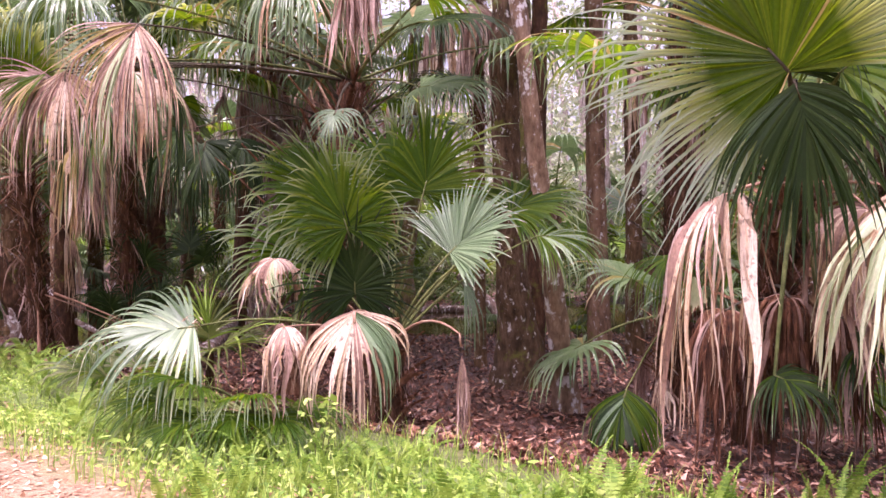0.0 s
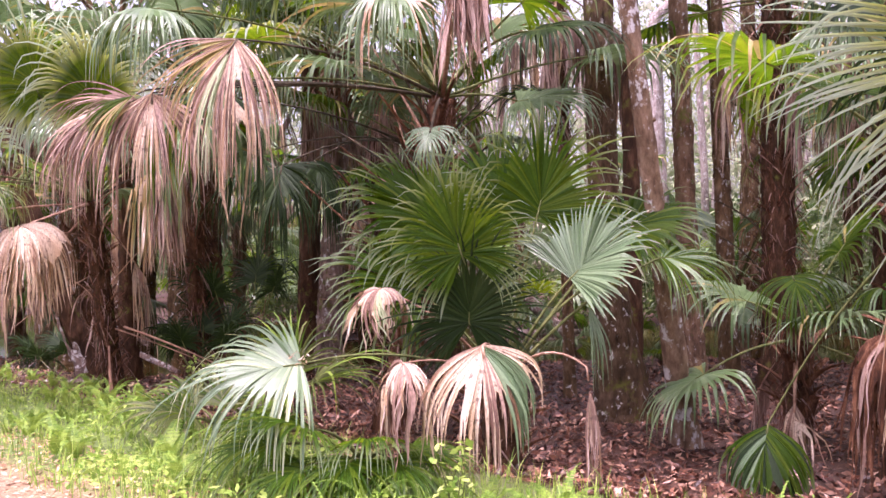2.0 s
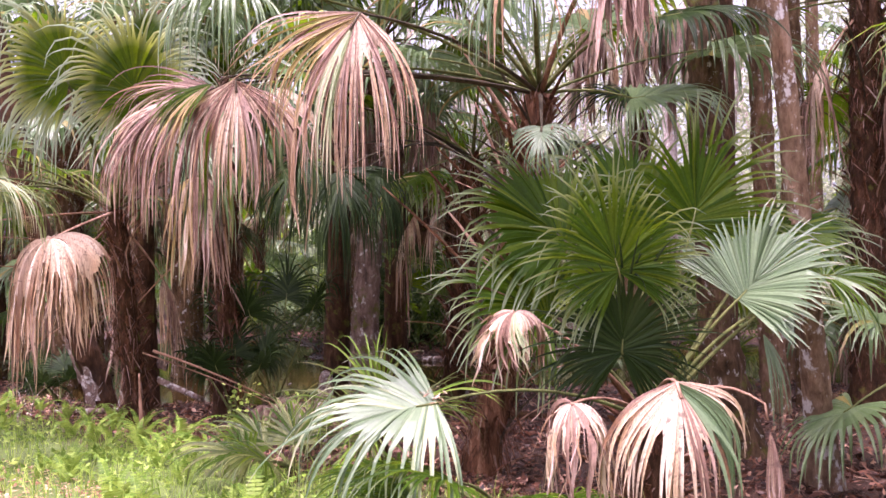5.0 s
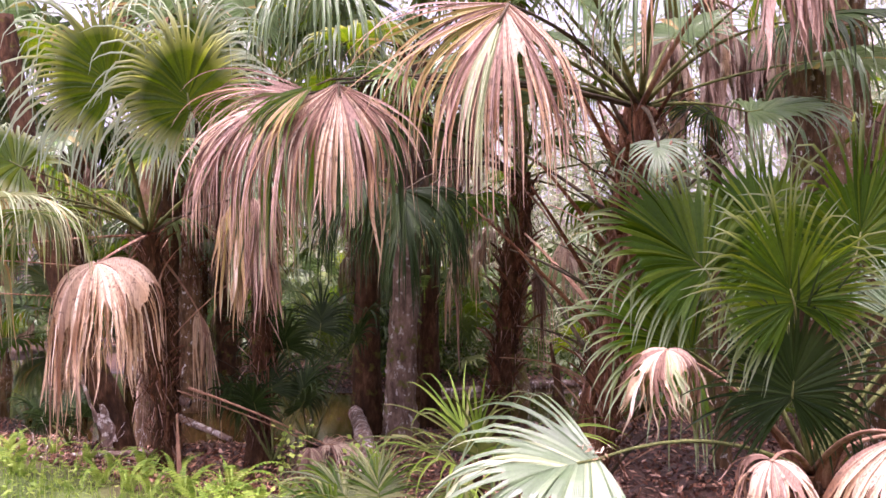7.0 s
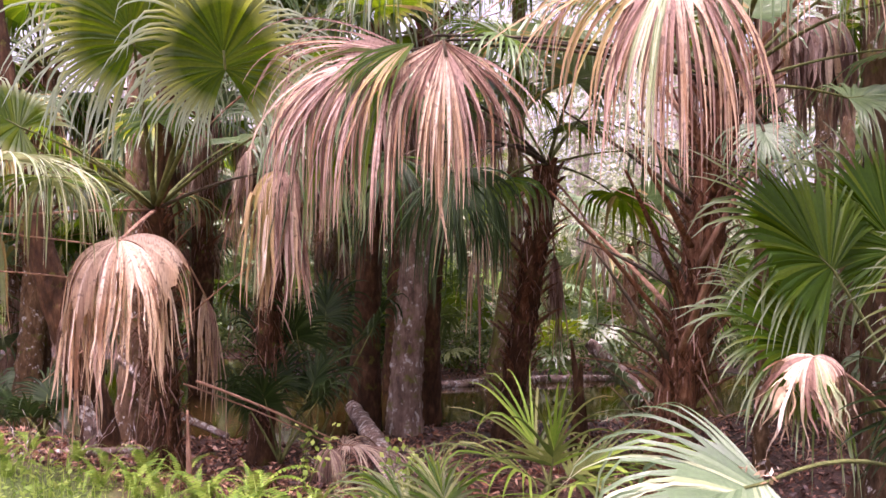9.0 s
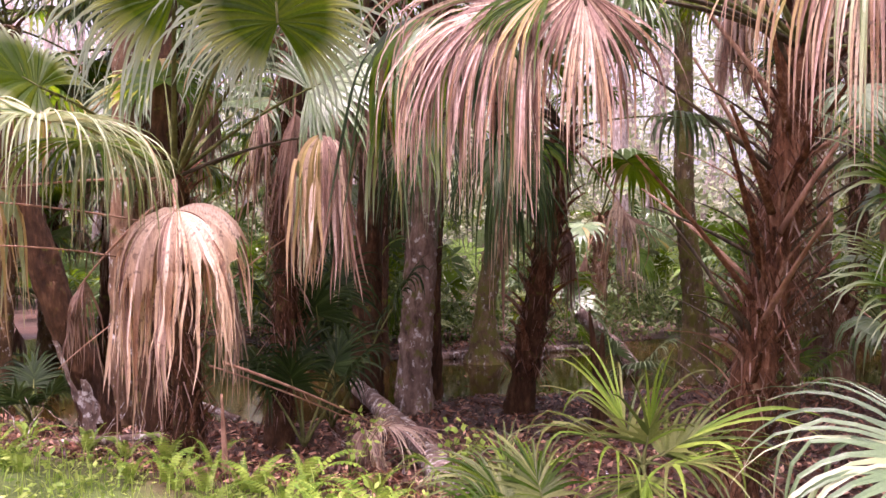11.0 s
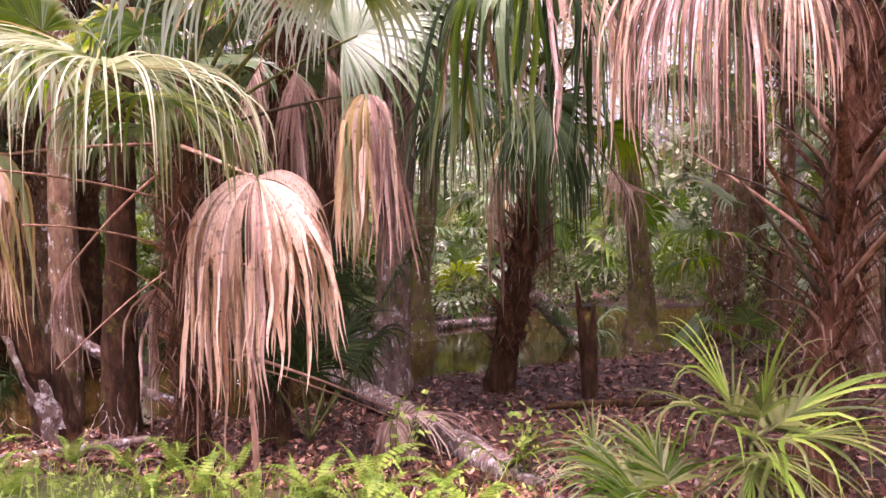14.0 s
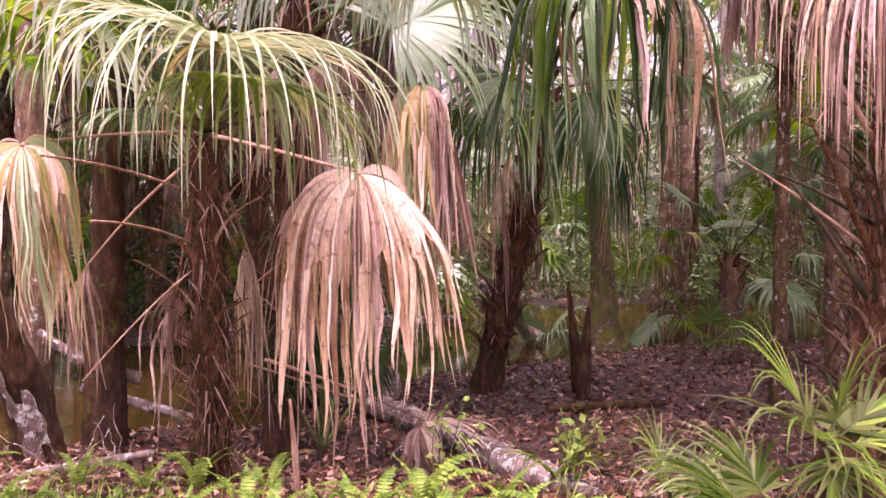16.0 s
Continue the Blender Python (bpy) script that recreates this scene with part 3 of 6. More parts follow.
def boot_mesh(length, width, curve, seed, mat):
    """The split, curved stub of an old leaf base, pointing up and out (local z up, y out)."""
    g = np.random.default_rng(seed)
    n = 6
    u = np.linspace(0, 1, n)
    y = curve * length * u ** 1.6 + 0.01
    z = length * (u - 0.15 * u * u)
    w = width * (1 - 0.62 * u ** 0.7) * g.uniform(0.9, 1.1, n)
    t = 0.018 * (1 - 0.5 * u)
    v = []
    for i in range(n):
        v += [(-w[i], y[i] - 0.01, z[i]), (0, y[i] + t[i] * 1.6, z[i] + g.normal(0, 0.004)), (w[i], y[i] - 0.01, z[i]), (0, y[i] - t[i], z[i])]
    f = [(i * 4 + j, i * 4 + (j + 1) % 4, (i + 1) * 4 + (j + 1) % 4, (i + 1) * 4 + j) for i in range(n - 1) for j in range(4)]
    f += [(3, 2, 1, 0), ((n - 1) * 4, (n - 1) * 4 + 1, (n - 1) * 4 + 2, (n - 1) * 4 + 3)]
    return mesh_from("boot", v, f, (mat,))


BOOTS = [boot_mesh(0.26, 0.075, 0.45, 1, BOOT), boot_mesh(0.34, 0.065, 0.6, 2, BOOT_TAN), boot_mesh(0.22, 0.085, 0.35, 3, BOOT), boot_mesh(0.30, 0.05, 0.8, 4, BOOT_TAN)]
LONG = [boot_mesh(0.7, 0.042, 0.55, 5, BOOT_TAN), boot_mesh(0.6, 0.045, 0.5, 6, BOOT), boot_mesh(0.95, 0.028, 0.85, 7, STALK_DARK), boot_mesh(0.85, 0.026, 0.95, 8, STALK_DRY), boot_mesh(0.5, 0.05, 0.6, 9, BOOT_TAN)]


def boots(trunk, origin, pp, rr, lo, hi, count, seed, long_share=0.12, grow=1.0):
    """Old leaf bases set in a spiral on a trunk between heights lo and hi."""
    g = np.random.default_rng(seed)
    heights = pp[:, 2]
    for i in range(count):
        z = lo + (hi - lo) * (i + g.uniform(0, 1)) / count
        c = np.array([np.interp(z, heights, pp[:, k]) for k in (0, 1)])
        r = np.interp(z, heights, rr)
        a = i * 2.39996 + g.normal(0, 0.2)
        out = np.array((math.cos(a), math.sin(a)))
        me = LONG[int(g.integers(len(LONG)))] if g.random() < long_share else BOOTS[int(g.integers(len(BOOTS)))]
        ob = new("boot", me)
        ob.parent = trunk
        ob.matrix_basis = pose(c[0] + out[0] * r * 0.75, c[1] + out[1] * r * 0.75, z, g.normal(0, 9) - 6, g.normal(0, 9), math.degrees(a) - 90) @ Matrix.Scale(grow * g.uniform(0.75, 1.2), 4)


def fibres(trunk, pp, rr, lo, hi, count, seed):
    """Loose brown fibres and splinters all over a booted trunk, one part."""
    g = np.random.default_rng(seed)
    z = g.uniform(lo, hi, count)
    c = np.stack([np.interp(z, pp[:, 2], pp[:, k]) for k in (0, 1)] + [z], 1)
    r = np.interp(z, pp[:, 2], rr)
    a = g.uniform(0, 2 * math.pi, count)
    out = np.stack((np.cos(a), np.sin(a), np.zeros(count)), 1)
    side = np.stack((-np.sin(a), np.cos(a), np.zeros(count)), 1)
    p = c + out * (r * g.uniform(0.95, 1.35, count))[:, None]
    d = unit(out * g.uniform(0.0, 0.9, (count, 1)) + side * g.normal(0, 0.5, (count, 1)) + np.array((0, 0, 1.0)) * g.choice((-1.0, 1.0), (count, 1), p=(0.6, 0.4)))
    ln = g.uniform(0.06, 0.26, (count, 1))
    w = side * g.uniform(0.002, 0.008, (count, 1))
    v = np.stack((p - w, p + w, p + d * ln * 0.6 + w * 0.7 + DOWN * 0.02, p + d * ln + DOWN * ln * 0.25), 1)
    i = (np.arange(count) * 4)[:, None]
    f = np.concatenate((i + np.array((0, 1, 2)), i + np.array((0, 2, 3))), 0)
    uv = np.tile(np.array(((0, 0), (0, 1), (0.5, 1), (0.6, 0.5))), (count, 1))
    ob = new("fibre_mat", mesh_from("fibre_mat", v.reshape(-1, 3), f, (BOOT, RUST), (g.random(count) < 0.25).astype(int).tolist() * 2, uv))
    ob.parent = trunk
    return tagged(ob, kind="stuff")


def palm_tree(name, base, top, r0, r1, mat, label, category="palm", group="", rings=0.05, booted=None, count=70, seed=1, bend=(0, 0), long_share=0.12, grow=1.0):
    """A palm: an empty at its foot, its trunk, and old leaf bases between the heights booted."""
    b = np.array((base[0], base[1], gz(base[0], base[1]) - 0.05)) if len(base) == 2 else np.asarray(base, float)
    palm = thing(name, b, label, category, group)
    t = np.asarray(top, float) - b
    k = np.linspace(0, 1, 8)[:, None]
    line = k * t + np.sin(k * math.pi) * np.array((*bend, 0))
    rad = r0 + (r1 - r0) * np.linspace(0, 1, 8)
    rad[0] *= 1.25
    me, pp, rr = trunk_mesh(line, rad, mat, rings=rings, seed=seed)
    tr = new("trunk", me)
    tr.parent = palm
    # shade on the booted trunks is put into a darker bark
    if mat is BOOT and seed != 8:
        me.materials[0] = BARK_DARK
    if booted:
        boots(tr, b, pp, rr, booted[0] - b[2], booted[1] - b[2], count, seed, long_share, grow)
        fibres(tr, pp, rr, booted[0] - b[2], booted[1] - b[2], int(420 * (booted[1] - booted[0])), seed)
    return palm, np.asarray(top, float)


def crown(palm, top, live, dead, length, seed, stalk_length=1.1, segments=30, stations=7, low=-25, high=75, skirt=(-75, -35), mats=(LIVE,), arc_from=0, arc_to=360):
    """Leaves all round the top of a palm: live ones from upright to level, dead ones hanging as a skirt."""
    g = np.random.default_rng(seed)
    for i in range(live + dead):
        gone = i >= live
        az = radians(arc_from + (i * 137.5 % 360) * (arc_to - arc_from) / 360 + g.normal(0, 8))
        el = radians(g.uniform(*skirt)) if gone else radians(high + (low - high) * ((i + 0.5) / live) ** 0.8 + g.normal(0, 6))
        out = np.array((math.cos(az) * math.cos(el), math.sin(az) * math.cos(el), math.sin(el)))
        flat = np.array((math.cos(az), math.sin(az), 0))
        ln = stalk_length * g.uniform(0.75, 1.15) * (0.75 if gone else 1)
        hub = top + out * ln + np.array((0, 0, -0.1 * math.cos(el)))
        face = np.array((0, 0, 1)) * math.cos(el) - flat * math.sin(el)
        if gone:
            frond(palm, top - (0, 0, 0.1), hub, flat * 0.5 + DOWN * 0.7, flat, length * g.uniform(0.8, 1.05), 0.1, STALK_DRY, segments=segments, stations=stations, spread=170, droop=2.6, fuse=0.35, shrink=0.75, hang=0.6, mess=1.0,
                  cup=-0.2, mats=(DEAD if g.random() < 0.5 else RUST, RUST), share=[0.35])
        else:
            m = mats[int(g.integers(len(mats)))]
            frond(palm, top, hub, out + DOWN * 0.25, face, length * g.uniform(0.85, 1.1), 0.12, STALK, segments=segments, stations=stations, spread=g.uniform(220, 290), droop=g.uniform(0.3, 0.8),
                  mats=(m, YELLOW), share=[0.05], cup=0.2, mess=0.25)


# ---- the ground and the water ----
def ground():
    far = np.array((15, 19, 25, 34, 50, 80, 140, 260, 500.0))
    xs = np.concatenate((-far[::-1] - 3, np.arange(-17.8, 21.9, 0.16), far + 8))
    ys = np.concatenate((-far[::-1] + 12, np.arange(-2.9, 27.9, 0.16), far + 14))
    gx, gy = np.meshgrid(xs, ys)
    z = ground_z(gx, gy)
    v = np.stack((gx, gy, z), -1).reshape(-1, 3)
    nx, ny = len(xs), len(ys)
    i = (np.arange(ny - 1)[:, None] * nx + np.arange(nx - 1)[None]).reshape(-1)
    f = np.stack((i, i + 1, i + nx + 1, i + nx), 1)
    me = mesh_from("ground", v, f, (SOIL,), smooth=True)
    return tagged(new("ground", me), "leaf-strewn swamp floor rising to a grassy bank beside a sandy path", "ground", kind="structure")


ground()
wx, wy = np.meshgrid(np.linspace(-30, 40, 15), np.linspace(6, 60, 13))
wi = (np.arange(12)[:, None] * 15 + np.arange(14)[None]).reshape(-1)
water = new("water", mesh_from("water", np.stack((wx, wy, np.full_like(wx, WATER_Z)), -1).reshape(-1, 3), np.stack((wi, wi + 1, wi + 16, wi + 15), 1), (WATER,)))
tagged(water, "still brown swamp water with dark reflections", "water", kind="structure")


# ---- the young palm by the path, with a fan of green leaves and old hanging ones ----
young, top = palm_tree("young_palm", (-0.45, 6.85), (-0.42, 6.8, 0.55), 0.15, 0.12, BOOT, "young fan palm with broad green leaves and old tan ones hanging", booted=(0.0, 0.55), count=26, seed=3, long_share=0.0)
TOP = top
frond(young, TOP, (-0.65, 6.5, 1.01), (0.02, -0.25, 1), (0, -1, -0.1), 0.68, 0.1, mess=0.45, costa=0.14, mats=(DEEP_SHADED,), segments=84, spread=300, droop=0.22, cup=0.1, fuse=0.5)
frond(young, TOP, (-0.69, 6.35, 1.48), (-0.3, -0.12, 1), (0.05, -1, -0.25), 0.64, 0.1, mess=0.45, costa=0.14, segments=86, spread=285, droop=0.2, cup=0.1, fuse=0.5)
frond(young, TOP, (-0.15, 6.75, 1.75), (0.25, 0.0, 1), (0.0, -1, -0.2), 0.85, 0.1, mess=0.45, costa=0.14, mats=(LIVE,), segments=80, spread=260, droop=0.25, cup=0.12, fuse=0.5)
frond(young, TOP, (-0.35, 7.3, 1.75), (-0.35, 0.2, 1), (0.0, -1, 0.3), 0.85, 0.1, mess=0.45, costa=0.14, segments=70, spread=230, fuse=0.56, droop=0.3, mats=(LIVE,))
frond(young, TOP, (0.05, 6.55, 1.3), (0.7, -0.05, 0.75), (-0.5, -0.7, 0.45), 0.62, 0.12, segments=66, spread=190, droop=0.15, fuse=0.7, cup=0.3, fold=0.3, mess=0.2, mats=(SILVER,), label="pale silvery bowl-shaped leaf")
frond(young, TOP, (0.55, 7.4, 1.62), (0.6, 0.1, 0.35), (-0.1, -0.5, 0.8), 0.8, 0.12, mess=0.45, costa=0.14, segments=64, spread=200, fuse=0.56, droop=0.35, mats=(LIVE,))
frond(young, TOP, (0.75, 7.0, 1.42), (0.95, -0.1, 0.0), (0.0, -0.45, 0.9), 0.75, 0.2, mess=0.5, costa=0.14, segments=64, spread=170, fuse=0.4, droop=0.55, mats=(LIVE, GREY), share=[0.4])
frond(young, TOP, (-1.0, 6.95, 1.2), (-0.9, -0.2, 0.45), (0.2, -0.7, 0.6), 0.82, 0.12, mess=0.45, costa=0.14, segments=70, spread=200, fuse=0.56, droop=0.35, mats=(LIVE,))
frond(young, TOP, (-0.85, 7.1, 1.65), (-0.75, 0.0, 0.7), (0.2, -0.8, 0.5), 0.9, 0.12, mess=0.45, costa=0.14, segments=64, spread=190, fuse=0.56, droop=0.3, mats=(LIVE,))
frond(young, TOP, (0.12, 6.5, 1.22), (0.3, -0.3, -0.9), (0.3, -0.9, 0.2), 0.6, 0.15, mess=0.3, segments=9, spread=40, fuse=0.2, droop=0.8, mats=(SILVER,), label="a few loose pale strands of a leaf")
frond(young, TOP, (-1.73, 6.12, 0.8), (-0.95, -0.35, -0.08), (0.05, -0.62, 0.8), 0.95, 0.25, mess=0.9, segments=42, spread=185, droop=0.45, fuse=0.3, narrow=0.75, cup=0.05, mats=(SILVER, PALE), share=[0.2], label="pale silvery green leaf bent over the bank")
frond(young, TOP, (-0.57, 5.66, 0.95), (0.06, -0.62, -0.75), (0.0, -0.75, 0.62), 0.74, 0.2, STALK_DRY, segments=52, spread=190, fuse=0.42, droop=0.8, cup=-0.12, costa=0.08, hang=0.15, mess=0.9, narrow=0.7, fold=0.45, stations=13, mats=(DEAD, SILVER, RUST), share=[(0.08, 0.34), 0.06], label="tan dying leaf with some green segments, folded over and hanging")
dead_frond(young, TOP, (-1.05, 5.83, 0.83), (-0.3, -1), 0.56, 0.17, 0.15, segments=54, spread=300, fuse=0.34, narrow=0.95, ragged=0.35, mats=(RUST, DEAD), share=[0.45], label="pinkish dead leaf hanging limp")
dead_frond(young, TOP, (-1.26, 6.58, 1.25), (-0.4, -1), 0.47, 0.17, 0.2, segments=54, spread=300, fuse=0.45, narrow=0.95, ragged=0.3, flap=(0.1, 0.35, 1.3), mats=(DEAD, RUST, PALE), share=[0.25, (0.5, 0.62)], label="tan dead leaf hanging from a bent stalk")
frond(young, TOP, (0.12, 6.36, 0.72), (0.1, -0.2, -1), (0.0, -1, 0), 0.78, 0.3, STALK_DRY, segments=19, spread=50, droop=1.5, hang=0.45, mess=0.8, fuse=0.5, shrink=0.6, mats=(RUST, DEAD), share=[0.3], label="folded brown leaf hanging straight down")

low, LT = palm_tree("low_palm", (-1.35, 6.25), (-1.35, 6.25, 0.12), 0.08, 0.06, BOOT, "low young palm sprawling over the bank with narrow dark leaves", booted=None, seed=4)
for az, el, ln, L in ((200, 10, 0.55, 0.7), (235, 2, 0.5, 0.65), (265, 6, 0.35, 0.7), (300, 4, 0.4, 0.6), (170, 14, 0.6, 0.7), (225, 28, 0.45, 0.65), (280, 24, 0.3, 0.6), (330, 8, 0.35, 0.55)):
    o = np.array((math.cos(radians(az)) * math.cos(radians(el)), math.sin(radians(az)) * math.cos(radians(el)), math.sin(radians(el))))
    frond(low, LT, LT + o * ln + (0, 0, 0.08), o + (0, 0, -0.1), (0, -0.25, 1), L, 0.12, mess=0.3, segments=40, spread=190, droop=0.5, fuse=0.3, narrow=0.7, mats=(LIVE,))
frond(low, LT, (-1.6, 5.95, 0.22), (-0.6, -0.5, -0.1), (0, -0.4, 1), 0.4, 0.1, STALK_DRY, segments=39, spread=200, droop=1.2, hang=0.45, mess=0.8, fuse=0.3, shrink=0.6, mats=(DEAD, RUST), share=[0.3])

edge, ET = palm_tree("palm_seedling", (-2.75, 7.75), (-2.75, 7.75, 0.08), 0.05, 0.04, BOOT, "small dark green palm seedling at the edge of the grass", booted=None, seed=5)
for az, el, ln, L in ((150, 35, 0.25, 0.55), (190, 20, 0.3, 0.6), (235, 25, 0.25, 0.5), (95, 50, 0.2, 0.5)):
    o = np.array((math.cos(radians(az)) * math.cos(radians(el)), math.sin(radians(az)) * math.cos(radians(el)), math.sin(radians(el))))
    frond(edge, ET, ET + o * ln, o, (0, -0.6, 1), L, 0.05, mess=0.4, segments=28, spread=170, droop=0.35, fuse=0.3, narrow=0.75, mats=(OLIVE, LIVE), share=[0.4])

# ---- the palm with the large fan over the path ----
right, RT = palm_tree("path_palm", (2.35, 6.75), (2.4, 6.0, 1.75), 0.13, 0.12, BOOT, "stout fan palm with green fans and long dead leaves hanging", booted=(0.0, 1.75), count=110, seed=6, bend=(0.0, 0.1))
frond(right, RT, (1.5, 3.85, 2.17), (-0.57, 0.25, 0.78), (-0.35, -0.8, -0.4), 1.15, 0.25, STALK_DARK, mess=0.35, segments=110, spread=245, droop=0.13, cup=0.2, fuse=0.4, narrow=0.6, costa=0.12, mats=(SHEEN_TIPPED, YELLOW), share=[0.02], label="wide green fan leaf with a few yellow segments")
# the fan's folded half; its shadow side is painted by the darker leaf colour
frond(right, RT, (1.52, 3.83, 2.13), (0.3, 0.1, -0.9), (0.15, -0.9, -0.35), 0.78, 0.25, STALK_DARK, mess=0.6, segments=60, spread=150, droop=0.5, cup=-0.1, fuse=0.5, mats=(DEEP_SHADED,), label="folded half of the fan leaf, its shadow side painted dark")
frond(right, RT, (2.2, 4.9, 2.35), (0.5, -0.3, 0.5), (-0.1, -0.7, 0.7), 0.95, 0.2, mess=0.3, segments=59, spread=250, droop=0.4)
frond(right, RT, (2.45, 5.2, 2.7), (0.0, -0.3, 0.9), (0, -1, 0.3), 0.95, 0.2, mess=0.3, segments=59, spread=260, droop=0.3, mats=(LIVE,))
dead_frond(right, RT, (1.27, 3.95, 1.64), (-1, -0.35), 0.98, 0.36, 0.1, segments=34, spread=130, fuse=0.22, rise=-4, tilt=8, narrow=0.5, ragged=0.3, bunch=1.4, sway=1.2, mats=(DEAD, RUST), share=[0.3], stations=18, label="long tan dead leaf hanging in strips")
dead_frond(right, RT, (2.22, 4.15, 1.66), (-0.7, -0.7), 0.9, 0.62, 0.1, segments=84, spread=300, fuse=0.45, rise=-8, narrow=0.75, mats=(DEAD, PALE), share=[(0.3, 0.62)], label="half green, half tan leaf hanging down")
dead_frond(right, RT, (2.6, 5.4, 1.6), (0.4, -0.6), 1.05, 0.3, 0.2, segments=54, mats=(RUST, DEAD), share=[0.4])
frond(right, RT, (1.38, 6.6, 0.28), (-0.3, -0.55, -0.55), (-0.3, -0.7, 0.6), 0.74, 0.4, mess=1.0, segments=46, spread=150, droop=0.9, fuse=0.45, cup=-0.3, fold=0.5, mats=(LIVE, SILVER, DEEP_SHADED), share=[(0.55, 0.9), 0.3], label="glossy green leaf drooping to the leaf litter")
frond(right, RT, (2.7, 6.2, 0.45), (0.5, -0.5, -0.2), (0, -0.5, 1), 0.7, 0.3, mess=0.3, segments=45, spread=220, droop=0.5)

# ---- small palm behind it ----
back, BT = palm_tree("small_palm", (2.05, 7.9), (2.05, 7.9, 0.7), 0.12, 0.1, BOOT, "small fan palm with drooping blue-green leaves", booted=(0.0, 0.7), count=22, seed=7, long_share=0.0)
frond(back, BT, (1.85, 7.4, 1.25), (-0.1, -0.6, -0.3), (-0.2, -0.3, 1), 0.7, 0.2, mess=0.5, segments=44, spread=200, droop=1.1, fuse=0.25, mats=(LIVE,))
frond(back, BT, (2.5, 7.35, 1.15), (0.45, -0.6, -0.1), (0.1, -0.35, 1), 0.75, 0.2, mess=0.4, segments=54, spread=210, droop=0.9, fuse=0.35, mats=(LIVE, GREY), share=[0.3])
crown(back, BT, 6, 2, 0.75, 71, 0.8, segments=34, mats=(LIVE, GREY))

# ---- the booted palm with the great hanging dead leaves ----
boot_palm, PT = palm_tree("booted_palm", (-1.4, 8.3), (-0.85, 8.35, 2.85), 0.135, 0.12, BOOT_TAN, "fan palm with a rough booted trunk and large dead leaves", booted=(-0.1, 2.85), count=120, seed=8, bend=(0.05, 0.05), long_share=0.6, grow=0.6)
frond(boot_palm, PT, (-2.1, 6.12, 2.89), (-0.42, -0.35, -0.85), (-0.2, -0.9, 0.4), 0.98, 0.2, STALK_DARK, segments=110, spread=170, fuse=0.3, droop=0.8, cup=0.05, costa=0.06, hang=0.25, mess=1.1, narrow=0.7, fold=0.5, stations=14, mats=(DEAD, PALE, YELLOW, RUST), share=[(0.52, 0.62), (0.72, 1.0), 0.3], label="large dead tan leaf with a few green segments, hanging")
frond(boot_palm, PT, (-2.93, 6.88, 2.7), (0.12, -0.35, -0.95), (0.1, -0.9, 0.3), 0.76, 0.2, STALK_DARK, segments=66, spread=150, fuse=0.36, droop=0.8, cup=-0.05, costa=0.05, hang=0.35, mess=1.1, narrow=0.75, fold=0.5, stations=13, mats=(DEAD, RUST), share=[0.5], label="large tan dead leaf hanging in long strips")
frond(boot_palm, PT, (-3.0, 7.02, 2.7), (-0.85, -0.3, -0.3), (-0.3, -0.85, 0.45), 1.08, 0.2, STALK_DARK, segments=140, spread=115, fuse=0.26, droop=1.3, cup=0.0, costa=0.3, hang=0.2, mess=1.1, narrow=0.75, fold=0.5, stations=16, mats=(RUST, DEAD, OLIVE), share=[0.3, 0.06], label="pinkish brown dead leaf arching over")
frond(boot_palm, PT, (-2.98, 6.88, 2.72), (-0.85, -0.2, -0.45), (-0.2, -0.8, 0.5), 0.62, 0.2, STALK_DARK, segments=26, spread=70, droop=0.5, mess=0.4, fuse=0.3, mats=(LIVE, YELLOW), share=[0.25], label="green segments left in a dying leaf")
frond(boot_palm, PT, (-2.98, 7.29, 3.42), (-0.3, -0.6, -0.1), (0.0, -0.3, 1), 0.95, 0.3, STALK, segments=60, spread=280, droop=1.1, hang=0.2, mess=0.9, fuse=0.3, mats=(GREY, SILVER), share=[0.4], label="silvery green leaf drooping from the crown")
frond(boot_palm, PT, (-2.55, 7.2, 2.82), (-0.75, -0.3, 0.1), (0.1, -0.55, 0.8), 0.5, 0.2, STALK, segments=40, spread=220, droop=0.5, mess=0.4, fuse=0.35, mats=(LIVE, GREY), share=[0.4])
frond(boot_palm, PT, (-0.93, 7.7, 2.5), (-0.15, -0.6, -0.6), (-0.2, -0.6, 0.75), 0.5, 0.15, STALK_DARK, mess=0.5, segments=26, spread=230, droop=0.7, fuse=0.18, narrow=0.9, mats=(SILVER,), label="small silvery leaf hanging by the trunk")
dead_frond(boot_palm, PT, (-0.62, 6.4, 3.45), (0.0, -1), 0.72, 0.17, 0.3, segments=60, spread=300, fuse=0.35, mats=(RUST,), label="purplish brown dead leaf hanging in a narrow bunch")
frond(boot_palm, PT, (-1.1, 7.0, 3.4), (-0.4, -0.6, 0.0), (0, -0.3, 1), 0.95, 0.3, STALK, segments=67, spread=250, droop=1.0, hang=0.45, mess=0.8, fuse=0.35, mats=(GREY, DEAD), share=[0.2])
frond(boot_palm, PT, (-0.1, 7.4, 3.2), (0.6, -0.5, 0.0), (0, -0.5, 1), 0.8, 0.3, STALK, mess=0.3, segments=54, spread=250, droop=0.6, mats=(DEEP_SHADED,))
frond(boot_palm, PT, (-0.2, 8.0, 2.75), (0.75, -0.2, 0.1), (0, -0.5, 1), 0.8, 0.1, STALK, mess=0.3, segments=48, spread=200, droop=0.5, mats=(GREY,))
stalk_rng = np.random.default_rng(83)
